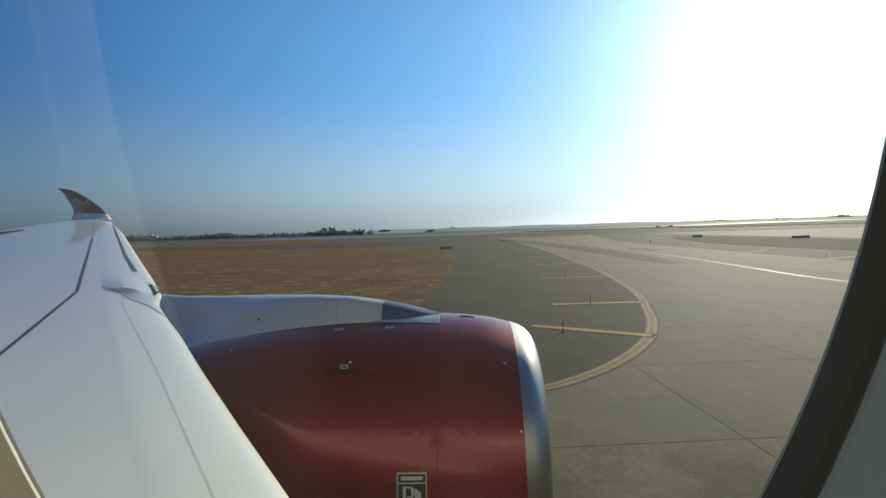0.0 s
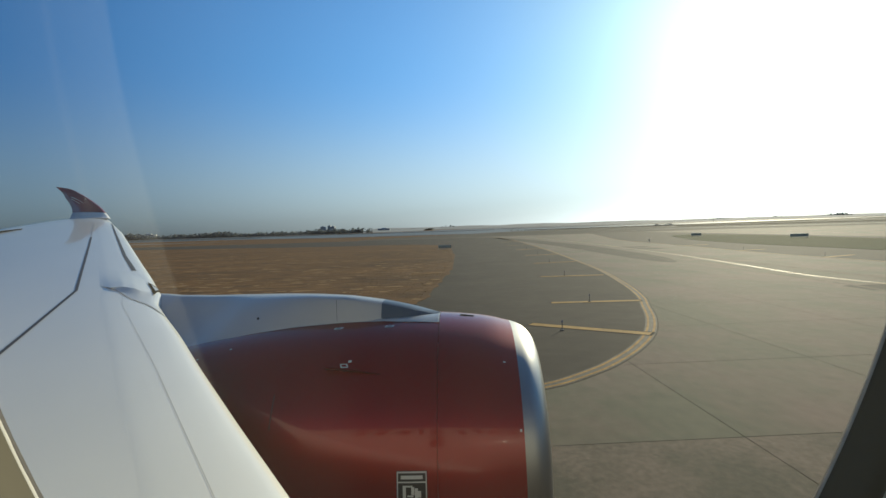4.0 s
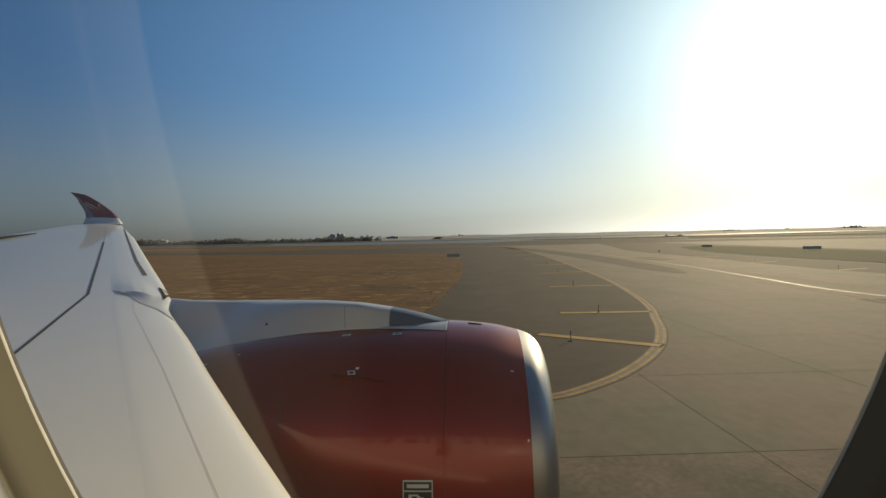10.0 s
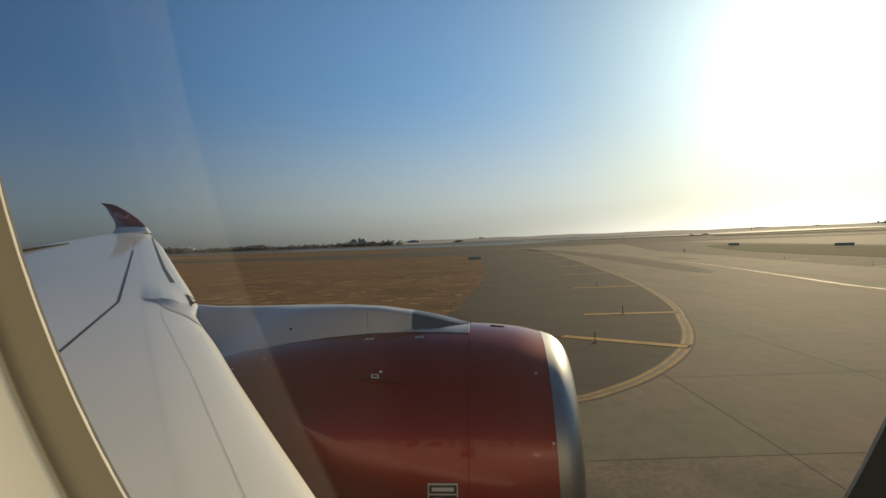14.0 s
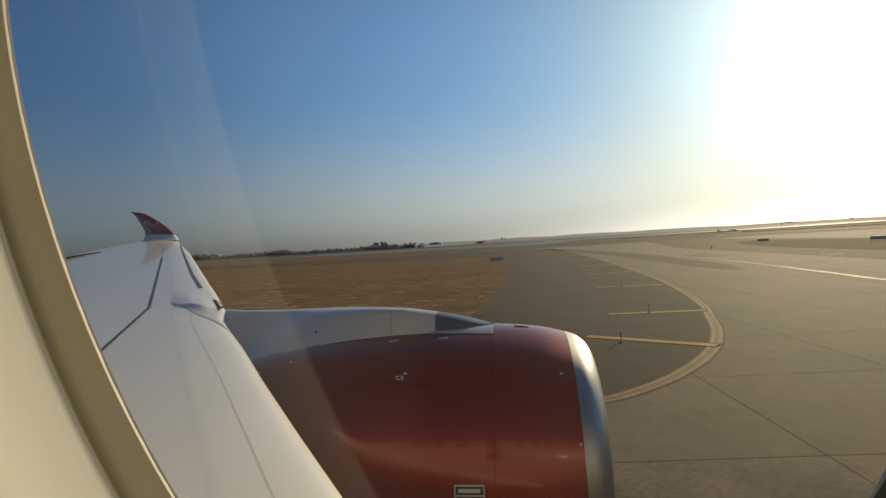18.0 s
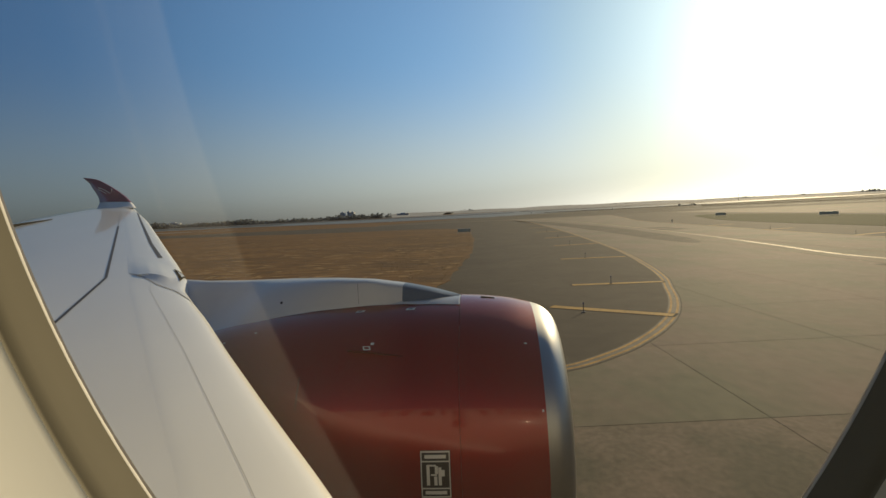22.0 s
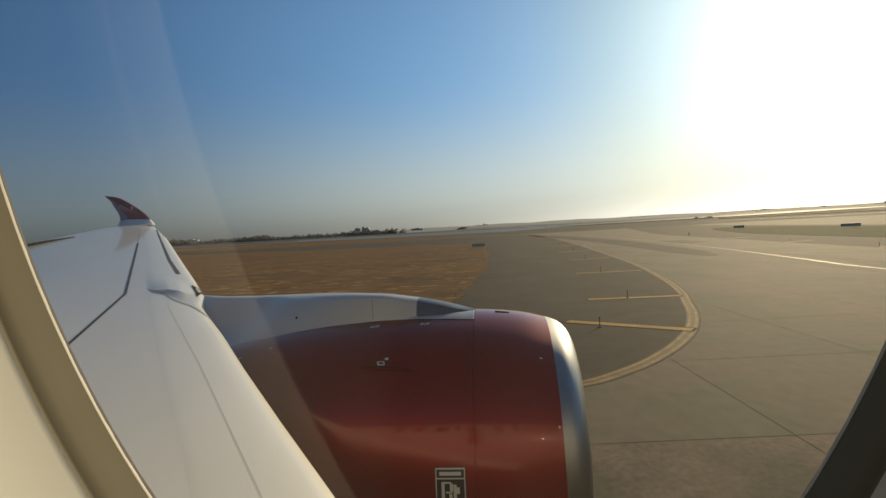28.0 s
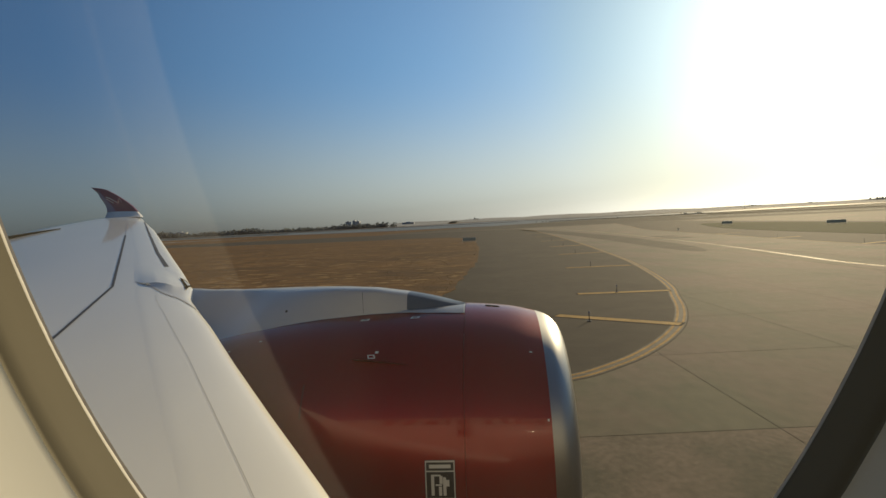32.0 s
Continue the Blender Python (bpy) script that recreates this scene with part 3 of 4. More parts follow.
def fairing_part(name, y_in, y_out, lift, material, label):
    vv = []
    for q in np.linspace(1.25, 0.01, 26):
        for k in range(10):
            y = y_in(q) + (y_out(q) - y_in(q)) * k / 9
            vv.append(wing_xyz(le_x(y) - q, y, table(q, [(1.05, 0.004), (1.25, 0.0015)]) + ridge_h(q) * lift(k / 9)))
    part(name, mesh(name, vv, grid_faces(26, 10), material, True), airliner, label)


fairing_part("pylon_fillet", fence_y, ridge_y, lambda u: u * u, FAIRING, "grey fillet between wing and pylon")
fairing_part("wing_fairing", ridge_y, crown_y, lambda u: (1 - u) ** 2 * (1 + 2 * u), WHITE, "smooth white fairing over the pylon")
# dark sheet painted as the wedge recess's shade where the slat ends, with a pale plate in it
WEDGE = (Vector((-6.49, 10.43)), Vector((-5.72, 9.36)), Vector((-5.99, 10.07)))


def wedge_part(name, corners, material, lift, label=""):
    a, b, c = (WEDGE[0] + (WEDGE[1] - WEDGE[0]) * f + (WEDGE[2] - WEDGE[0]) * g for f, g in corners)
    vv = []
    for i in range(9):
        for k in range(7):
            e = a.lerp(b, i / 8).lerp(a.lerp(c, i / 8), k / 6)
            vv.append(wing_xyz(e.x, e.y, lift))
    part(name, mesh(name, vv, grid_faces(9, 7), material), airliner, label)


wedge_part("wedge_gap", ((0, 0), (1, 0), (0, 1)), JOINT_GAP, 0.03, "dark sheet painted for the shaded wedge gap by the pylon")
wedge_part("wedge_plate", ((0.148, 0.207), (0.6, 0.3), (0.165, 0.738)), PYLON, 0.036)
# upright dark strip painted as the shade in the aileron gap
av = []
for x, y, h in ((-19.15, 19.2, 0.13), (-19.3, 20.0, 0.12), (-19.45, 20.9, 0.09), (-19.52, 21.7, 0.06), (-19.54, 22.4, 0.03)):
    av += [wing_xyz(x, y, -0.02), wing_xyz(x, y, h)]
part("aileron_gap", mesh("aileron_gap", av, grid_faces(5, 2), JOINT_GAP), airliner, "dark strip painted for the shaded gap at the aileron")
skin_ribbon("seam", dense([(le_x(y) - s, y) for y, s in ((0.5, 0.66), (3.33, 0.65), (5.7, 0.65), (8.47, 0.76), (9.1, 0.72))]), 0.004, 0.005, SEAM, 0.003, n=1)

# winglet: white root, dark red blade
ST = [((-18.85, 27.3, 7.06), (-21.6, 27.3, 7.05)), ((-19.3, 27.85, 7.17), (-21.55, 27.75, 7.08)), ((-19.875, 28.4, 7.43), (-21.80, 28.40, 7.52)), ((-20.44, 28.71, 7.83), (-21.98, 28.6, 7.78)), ((-21.34, 29.09, 8.33), (-22.35, 28.88, 8.12)), ((-22.1, 29.36, 8.70), (-22.72, 29.12, 8.42)), ((-22.75, 29.53, 8.96), (-23.05, 29.36, 8.72)), ((-23.62, 29.62, 9.11), (-23.60, 29.60, 9.08))]


def blade(name, stations, material, label):
    vv = []
    for le, te in stations:
        a, b = Vector(le), Vector(te)
        ch = (a - b).length
        for k, th in ((0, 0), (0.06, 0.02), (0.3, 0.045), (0.65, 0.035), (1, 0), (0.65, -0.035), (0.3, -0.045), (0.06, -0.02)):
            p = a.lerp(b, k)
            vv.append(p + Vector((0, -0.9, 0.35)) * (th * ch))
    return part(name, mesh(name, vv, grid_faces(len(stations), 8, wrap_v=True), material, True), airliner, label)


def refine(stations, n=4):
    res = []
    for i in range(len(stations) - 1):
        q = [stations[min(max(i + k, 0), len(stations) - 1)] for k in (-1, 0, 1, 2)]
        for s in range(n):
            t = s / n
            w = (-t / 2 + t * t - t ** 3 / 2, 1 - 2.5 * t * t + 1.5 * t ** 3, t / 2 + 2 * t * t - 1.5 * t ** 3, (t ** 3 - t * t) / 2)
            res.append(tuple(tuple(sum(w[m] * q[m][e][ax] for m in range(4)) for ax in range(3)) for e in (0, 1)))
    return res + [stations[-1]]


blade("winglet_root", refine(ST[:3]), WHITE, "white curved winglet root")
blade("winglet", refine(ST[2:]), DARKRED, "dark red swept winglet")

# ---- engine ----
AY, AZ = 7.6, 2.785
PROFILE = [(-4.6, 1.46), (-4.2, 1.57), (-3.6, 1.70), (-3, 1.80), (-2.4, 1.87), (-1.8, 1.92), (-1.2, 1.95), (-0.6, 1.96), (-0.34, 1.95), (0, 1.925), (0.35, 1.88), (0.672, 1.80)]
LIP = [(0.672, 1.80), (0.795, 1.755), (0.87, 1.71), (0.93, 1.655), (0.975, 1.595), (1.003, 1.53), (1.014, 1.475), (1.003, 1.43), (0.95, 1.39), (0.82, 1.36), (0.55, 1.36), (0.2, 1.42), (-0.3, 1.47), (-0.6, 1.48)]


def nac_r(x):
    return table(x, PROFILE + LIP[1:7])


def revolve(name, prof, material, label="", n=96, parent=None):
    vv = [(x, AY + r * math.sin(a), AZ + r * math.cos(a)) for x, r in prof for a in (k * math.tau / n for k in range(n))]
    return part(name, mesh(name, vv, grid_faces(len(prof), n, wrap_v=True), material, True), parent or airliner, label)


def fine_prof(prof):
    return smooth_line(prof, 3)


revolve("reverser_cowl", fine_prof([p for p in PROFILE if p[0] <= -0.34]), RED, "glossy deep red engine cowl")
revolve("inlet_cowl", fine_prof([(-0.336, 1.95)] + [p for p in PROFILE if p[0] > -0.34]), RED, "glossy deep red inlet cowl")
revolve("inlet_lip", fine_prof(LIP), SILVER, "bare polished metal inlet lip")
revolve("nozzle", [(-4.6, 1.46), (-4.62, 1.40), (-4.2, 1.38), (-3.6, 1.1)], STEEL, "dark exhaust nozzle ring")
revolve("core_cowl", [(-3.6, 1.1), (-4.6, 0.95), (-5.8, 0.55), (-5.82, 0.5), (-5.6, 0.3), (-6.8, 0.02)], STEEL, "dark metal core cowl")
revolve("fan", [(-0.58, 1.48), (-0.6, 0.45), (-0.2, 0.25), (0.0, 0.02)], STEEL, "dark fan face")


def nac_pt(x, a, lift=0.0):
    """A point of the cowl: a is the turn from the top towards the fuselage, in degrees."""
    r = nac_r(x) + lift
    return (x, AY - r * math.sin(radians(a)), AZ + r * math.cos(radians(a)))


def nac_patch(name, x0, x1, a0, a1, material, lift=0.004, nx=6, na=6, parent=None, label="", skew=0.0):
    vv = [nac_pt(x0 + (x1 - x0) * i / nx + skew * j / na, a0 + (a1 - a0) * j / na, lift) for i in range(nx + 1) for j in range(na + 1)]
    return part(name, mesh(name, vv, grid_faces(nx + 1, na + 1), material, True), parent or airliner, label)


def nac_arc(name, x, a0, a1, w, material, lift=0.003):
    return nac_patch(name, x - w / 2, x + w / 2, a0, a1, material, lift, 1, 24)


nac_patch("cowl_gap", -0.342, -0.336, 14, 24, COWL_GAP, 0.003, 1, 6, skew=0.014)
nac_patch("cowl_gap", -0.328, -0.3268, 24, 130, COWL_GAP, 0.002, 1, 30, skew=0.146)
nac_arc("cowl_gap", -2.33, 49, 62, 0.012, COWL_GAP)
nac_arc("cowl_gap", -0.58, 94, 112, 0.006, LABEL)
for k in range(10):
    nac_patch("ring_mark", -0.27 + 0.05 * math.cos(k * 0.628), -0.245 + 0.05 * math.cos(k * 0.628), 98 + 1.5 * math.sin(k * 0.628), 98.7 + 1.5 * math.sin(k * 0.628), LABEL, 0.005, 1, 1)
# maker's badge: dark plate, pale border and plain strokes
badge = nac_patch("badge", -0.802, -0.457, 75.45, 91.1, BLACK, 0.004, 8, 8, label="black maker's badge with pale plain strokes")
for x0, x1, a0, a1 in ((-0.815, -0.48, 76.2, 76.7), (-0.815, -0.48, 79.2, 79.6), (-0.815, -0.48, 87.6, 88.0), (-0.815, -0.48, 90.3, 90.8), (-0.815, -0.803, 76.2, 90.8), (-0.492, -0.48, 76.2, 90.8),
                       (-0.77, -0.525, 77.4, 78.5), (-0.77, -0.525, 88.6, 89.7), (-0.75, -0.715, 80.4, 86.8), (-0.715, -0.64, 80.4, 80.9), (-0.655, -0.62, 80.8, 83.2), (-0.70, -0.63, 83.3, 83.8), (-0.665, -0.63, 84, 86.8), (-0.615, -0.58, 81.2, 86.8), (-0.58, -0.545, 82, 84)):
    nac_patch("badge_stroke", x0 + 0.018, x1 + 0.018, 75.45 + (a0 - 76) * 1.043, 75.45 + (a1 - 76) * 1.043, LABEL, 0.008, 2, 4, parent=badge)
for x, a in ((-1.722, 14.6), (-1.007, 15.5)):
    lb = nac_patch("placard", x - 0.06, x + 0.06, a, a + 1.7, LABEL, 0.005, 2, 2, label="small white placard", skew=-0.02)
    nac_patch("placard_mark", x - 0.035, x + 0.03, a + 0.5, a + 1.2, BLACK, 0.008, 1, 1, parent=lb, skew=-0.02)
lb = nac_patch("placard", -1.570, -1.475, 37.7, 39.5, LABEL, 0.005, 2, 2, label="small white placard", skew=0.02)
nac_patch("placard_mark", -1.553, -1.491, 38.1, 39.1, RED, 0.008, 1, 1, parent=lb, skew=0.02)
nac_patch("placard", -1.468, -1.425, 36.2, 37.2, LABEL, 0.005, 2, 2, label="small white placard")
# small pale marks towards the back and front of the cowl
for x, a in ((-3.19, 22.3), (-3.62, 26.0), (0.50, 36.0)):
    nac_patch("placard", x - 0.018, x + 0.018, a, a + 0.5, LABEL, 0.005, 1, 1, label="small pale mark")
# strake: thin triangular fin along the cowl
sv = [Vector(nac_pt(-0.971, 43.3, -0.01)), Vector(nac_pt(-1.74, 39.6, -0.01)), Vector(nac_pt(-1.74, 39.6)) + Vector((0, -0.08, 0.03)), Vector(nac_pt(-1.51, 40.5)) + Vector((0, -0.075, 0.028))]
sv += [p + Vector((0, 0.005, 0.012)) for p in sv]
part("strake", mesh("strake", sv, [(0, 1, 2, 3), (7, 6, 5, 4), (0, 3, 7, 4), (3, 2, 6, 7), (2, 1, 5, 6), (1, 0, 4, 5)], STRAKE), airliner, "thin red strake fin")
part("drain", mesh("drain", [nac_pt(0.646, 62.7, 0.006), nac_pt(0.646, 63.6, 0.006), nac_pt(0.624, 63.6, 0.006), nac_pt(0.624, 62.7, 0.006)], [(0, 1, 2, 3)], LABEL), airliner)

# pylon
PY = [(-6.3, 10.1, 4.86, 0.16), (-5.9, 9.9, 4.885, 0.16), (-5.6, 9.65, 4.895, 0.2), (-5.25, 9.42, 4.895, 0.24), (-4.9, 9.37, 4.893, 0.28), (-4.58, 9.28, 4.89, 0.30), (-3.94, 8.96, 4.923, 0.34), (-3.26, 8.48, 4.974, 0.37), (-2.7, 8.1, 5.01, 0.37), (-2.24, 7.83, 5.03, 0.35), (-1.65, 7.6, 5.02, 0.33), (-1.17, 7.6, 4.945, 0.30)]
PY2 = [(-1.17, 7.6, 4.945, 0.30), (-0.98, 7.6, 4.905, 0.30), (-0.8, 7.6, 4.862, 0.30), (-0.7, 7.6, 4.835, 0.30), (-0.6, 7.6, 4.808, 0.28), (-0.5, 7.6, 4.782, 0.22), (-0.42, 7.6, 4.765, 0.15), (-0.345, 7.6, 4.752, 0.06)]


def foot_turn(x):
    return table(x, [(-6, 9), (-4.05, 9), (-3.3, 10.2), (-2.45, 9.3), (-1.6, 9.9), (-1.1705, 11.0), (-1.17, 9.3), (-0.8, 8.0), (-0.55, 4.8), (-0.345, 2.0)])


def pylon_part(name, stations, material, label, parent=None):
    """Crest and outboard side by station; the inboard side sweeps down to a foot on the cowl."""
    vv = []
    for x, yc, zt, w in stations:
        _, yf, zf = nac_pt(max(x, -4.6), foot_turn(x), 0.004)
        aft = min(1.0, max(0.0, (-x - 3.5) / 0.7))
        ys, zs = max(yc - 0.6 * w, yf + 0.05), zt - 0.012
        zb = zf - 0.1
        for fy, fz in ((1.12, 0), (1.04, 0.25), (1.0, 0.5), (0.97, 0.72), (0.86, 0.9), (0.6, 0.98), (0, 1.0)):
            vv.append((x, yc + fy * w, zb + fz * (zt - zb)))
        for u in (1.0, 0.86, 0.7, 0.52, 0.34, 0.18, 0.07, 0.0):
            vv.append((x, yf + (ys - yf) * u, zf + (zs - zf) * ((1 - aft) * (1 - (1 - u) ** 1.3) + aft * u ** 1.8)))
    return part(name, mesh(name, vv, grid_faces(len(stations), 15), material, True), parent or airliner, label)


PY = [(x, *(table(x, [(p[0], p[k]) for p in PY]) for k in (1, 2, 3))) for x in [-6.15 + 0.1145 * i for i in range(43)]] + [PY[-1]]
pylon = pylon_part("pylon", PY, PYLON, "smooth silver-white engine pylon")
pylon_part("pylon_nose", PY2, PYLON_DARK, "blue-grey pylon nose fairing")
# skirt along the pylon's foot
kv = []
for x in np.linspace(-2.9, -1.15, 24):
    a = foot_turn(min(x, -1.171)) + 0.3
    kv += [nac_pt(x, a, 0.006), nac_pt(x, a - 1.6, 0.02), nac_pt(x, a - 5.5, 0.035)]
part("pylon_skirt", mesh("pylon_skirt", kv, grid_faces(24, 3), PYLON, True), pylon, "pale skirt at the pylon foot")

bv = []
for x in np.linspace(-1.17, -0.338, 14):
    low = table(x, [(-1.17, 11.2), (-0.9, 12.6), (-0.6, 13.5), (-0.338, 13.9)])
    bv += [nac_pt(x, low + (foot_turn(x) - 0.5 - low) * k / 4, 0.009 + 0.012 * math.sin(k * math.pi / 4)) for k in range(5)]
part("pylon_base_plate", mesh("pylon_base_plate", bv, grid_faces(14, 5), PYLON, True), pylon, "pale plate under the pylon nose")
nac_patch("vent", -0.05, 0.15, 0.6, 3.4, JOINT_GAP, 0.005, 4, 4, label="small dark vent slot")
nac_patch("cowl_edge", -0.36, -0.338, 13.8, 2, LABEL, 0.02, 1, 6)
for x in (-1.85, -3.35):
    yc, zt, w = (table(x, [(p[0], p[k]) for p in PY]) for k in (1, 2, 3))
    _, yf, zf = nac_pt(x, foot_turn(x), 0.004)
    ys, zs = yc - 0.6 * w, zt - 0.012
    pv = [((x + dx) * (yf + (ys - yf) * u) / ys, yf + (ys - yf) * u - 0.004, zf + (zs - zf) * (1 - (1 - u) ** 1.3) + 0.004) for dx in (0, 0.006) for u in (0.86, 0.7, 0.52, 0.34, 0.18, 0.07)]
    part("pylon_seam", mesh("pylon_seam", pv, grid_faces(2, 6), SEAL), pylon)
yc, zt, w = (table(-3.05, [(p[0], p[k]) for p in PY]) for k in (1, 2, 3))
_, yf, zf = nac_pt(-3.05, foot_turn(-3.05), 0.004)
py, pz = yf + (yc - 0.6 * w - yf) * 0.33, zf + (zt - 0.012 - zf) * (1 - 0.67 ** 1.3)
part("pylon_port", mesh("pylon_port", [(-3.05 + 0.02 * math.cos(k), py - 0.008 + 0.012 * math.sin(k), pz + 0.006 + 0.018 * math.sin(k)) for k in np.linspace(0, math.tau, 12, endpoint=False)], [tuple(range(12))], BLACK), pylon)

# fuselage skin with the window's opening
FY, FZ, FR = -2.75, 6.0, 2.98
fx = [-34, -20, -10, -4, -1.2, -0.26, 0.26, 1.2, 4, 10, 18]
fa = [-100, -90, -80, -70, -60, -50, -40, -30, -20, -9, 2.6, 13.5, 20] + list(range(27, 260, 8)) + [260]
HOLE = fa.index(-9)
vv = [(x, FY + FR * math.cos(radians(a)), FZ + FR * math.sin(radians(a))) for x in fx for a in fa]
ff = [f for i, f in enumerate(grid_faces(len(fx), len(fa))) if not (i // (len(fa) - 1) == 5 and HOLE <= i % (len(fa) - 1) <= HOLE + 1)]
ff += [tuple(range(len(fa)))[::-1], tuple(range(10 * len(fa), 11 * len(fa)))]
part("fuselage_skin", mesh("fuselage_skin", vv, ff, WHITE, True), airliner, "white fuselage skin")

for k, (x, w, h) in enumerate(((-3.2, 0.3, 1.0), (-2.5, 0.3, 1.0), (-1.8, 0.5, 0.7), (-0.9, 0.25, 1.0), (-0.2, 0.5, 0.7), (0.9, 0.3, 0.7), (1.8, 0.3, 1.1), (2.6, 0.5, 0.7), (3.4, 0.3, 1.1), (4.1, 0.25, 0.8), (4.8, 0.5, 0.7))):
    tv = [(x + a, FY + math.sqrt(FR ** 2 - (zz - FZ) ** 2) + 0.012, zz) for a in (0, w) for zz in np.linspace(6.85, 6.85 + h, 6)]
    part("title_bar", mesh("title_bar", tv, grid_faces(2, 6), RED), airliner)
for p in (((-21.0, 8.02), (-21.25, 8.30), (-21.2, 8.05)), ((-21.25, 8.02), (-21.7, 8.25), (-22.15, 8.42)), ((-21.45, 8.0), (-21.85, 8.2), (-22.1, 8.3))):
    line = smooth_line(p, 4)
    vv = [(x, table(z, [(7.5, 28.36), (8.0, 28.66), (8.4, 28.93), (8.8, 29.2)]) - 0.11, z + dz) for x, z in line for dz in (-0.018, 0.018)]
    part("script_stroke", mesh("script_stroke", vv, grid_faces(len(line), 2), LABEL), airliner)

# ---- cabin: lining, window reveal and gasket ----
WX, WZ, WA, WB, WY = 0.0025, 6.0491, 0.1399, 0.2335, 0.142
LEAN = 0.0218  # the window leans out a little towards its top


def oval(k, y, grow=0.0):
    """A point of the rounded window outline."""
    a = k * math.tau
    c, s = math.cos(a), math.sin(a)
    e = 2 / 1.709
    dz = (WB + grow) * math.copysign(abs(s) ** e, s)
    return (WX + (WA + grow) * math.copysign(abs(c) ** e, c), y + LEAN * dz, WZ + dz)


def oval_strip(name, rings, material, label, parent, n=96, soft_shade=True):
    vv = [oval(k / n, y, g) for y, g in rings for k in range(n)]
    return part(name, mesh(name, vv, grid_faces(len(rings), n, wrap_v=True), material, soft_shade), parent, label)


window = tagged(new("window_1"), "oval cabin window with a beige reveal and dark gasket", "window", kind="structure")
oval_strip("gasket", [(0.205, 0.10), (0.17, 0.05), (0.150, 0.012), (0.146, 0.003), (0.142, 0.0)], GASKET, "dark rubber gasket", window)
oval_strip("rim_edge_ring", [(0.142, 0.0), (0.1416, 0.0), (0.1411, 0.0001)], RIM_EDGE, "pale rim line along the pane with edge glow painted in", window, 240)
oval_strip("window_frame", [(0.1411, 0.0001), (0.140, 0.0003), (0.136, 0.0007), (0.132, 0.0012), (0.1298, 0.0016), (0.1288, 0.0021), (0.1282, 0.0023), (0.1275, 0.0022)], RIM, "khaki window rim with a shallow groove", window, 240)
pane = part("pane", mesh("pane", [oval(k / 96, 0.1405, 0.0002) for k in range(96)], [tuple(range(96))], PANE), window, "clear plastic pane with glare and reflections painted in")
pane.visible_shadow = False
n = 96
vv = []
for y, g in ((0.1275, 0.0022), (0.1272, 0.0024), (0.126, 0.003), (0.11, 0.0065), (0.085, 0.013), (0.05, 0.027), (0.01, 0.05), (-0.03, 0.09), (-0.05, 0.16), (-0.05, 0.7)):
    vv += [oval(k / n, y, g) for k in range(n)]
wall = tagged(part("wall_port", mesh("lining", vv, grid_faces(10, n, wrap_v=True), LINING, True)), "cream moulded cabin side panel", "wall", kind="structure")
# the rest of the cabin round the seat
cabin = tagged(new("cabin_interior"), "cream cabin walls, floor and ceiling", "interior", kind="structure")
for nm, b in (("wall", (-2.5, -4.9, 4.85, -2.4, -0.06, 7.2)), ("wall", (2.4, -4.9, 4.85, 2.5, -0.06, 7.2)), ("wall", (-2.5, -5.0, 4.85, 2.5, -4.9, 7.2)), ("ceiling", (-2.5, -5, 7.1, 2.5, -0.06, 7.2)), ("floor", (-2.5, -5, 4.85, 2.5, -0.06, 4.95)),
              ("wall", (-2.5, -0.072, 4.85, -0.5, -0.06, 7.2)), ("wall", (0.5, -0.072, 4.85, 2.5, -0.06, 7.2)), ("wall", (-0.5, -0.072, 4.85, 0.5, -0.06, 5.5)), ("wall", (-0.5, -0.072, 6.75, 0.5, -0.06, 7.2))):
    part(nm, box(nm, *b, LINING), cabin)
# ---- far shore, trees and buildings ----
def far_woods(name, line, count, h0, h1, seed, depth=60):
    """A belt of distant trees: many small leafy clumps of uneven height."""
    r = random.Random(seed)
    v, f = [], []
    pts = [Vector(p) for p in line]
    seg = [(pts[i + 1] - pts[i]).length for i in range(len(pts) - 1)]
    for _ in range(count):
        d = r.uniform(0, sum(seg))
        i = 0
        while d > seg[i] and i < len(seg) - 1:
            d -= seg[i]
            i += 1
        p = pts[i].lerp(pts[i + 1], d / seg[i])
        grow = 0.45 + 0.55 * max(0, noise.noise(Vector((p.x * 0.012, p.y * 0.012, seed)))) * 1.8 + 0.25 * r.random()
        h = r.uniform(h0, h1) * grow
        w = h * r.uniform(0.5, 1.0)
        px, py = p.x + r.uniform(-depth, depth) * 0.3, p.y + r.uniform(0, depth)
        for _ in range(5):
            cx, cy, cz = px + r.uniform(-w, w) * 0.6, py + r.uniform(-w, w) * 0.6, -0.2 + h * r.uniform(0.1, 0.85)
            q = h * r.uniform(0.16, 0.34)
            base = len(v)
            for _ in range(6):
                a, b = r.uniform(0, math.tau), r.uniform(-1, 1)
                s = q * r.uniform(0.7, 1.3)
                v.append((cx + s * math.cos(a) * math.sqrt(1 - b * b), cy + s * math.sin(a) * math.sqrt(1 - b * b), max(-0.2, cz + s * b)))
            f += [(base, base + 1, base + 2), (base, base + 3, base + 4), (base + 1, base + 4, base + 5), (base + 2, base + 3, base + 5), (base, base + 2, base + 5), (base + 1, base + 3, base + 4)]
    return tagged(part(name, mesh(name, v, f, TREES)), "belt of distant trees on the shore, haze painted into their colour", "trees", kind="stuff")


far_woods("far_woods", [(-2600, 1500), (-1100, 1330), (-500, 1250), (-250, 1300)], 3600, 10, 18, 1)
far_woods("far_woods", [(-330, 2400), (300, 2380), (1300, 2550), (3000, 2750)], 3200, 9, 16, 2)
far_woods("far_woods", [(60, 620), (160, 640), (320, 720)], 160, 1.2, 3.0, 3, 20)
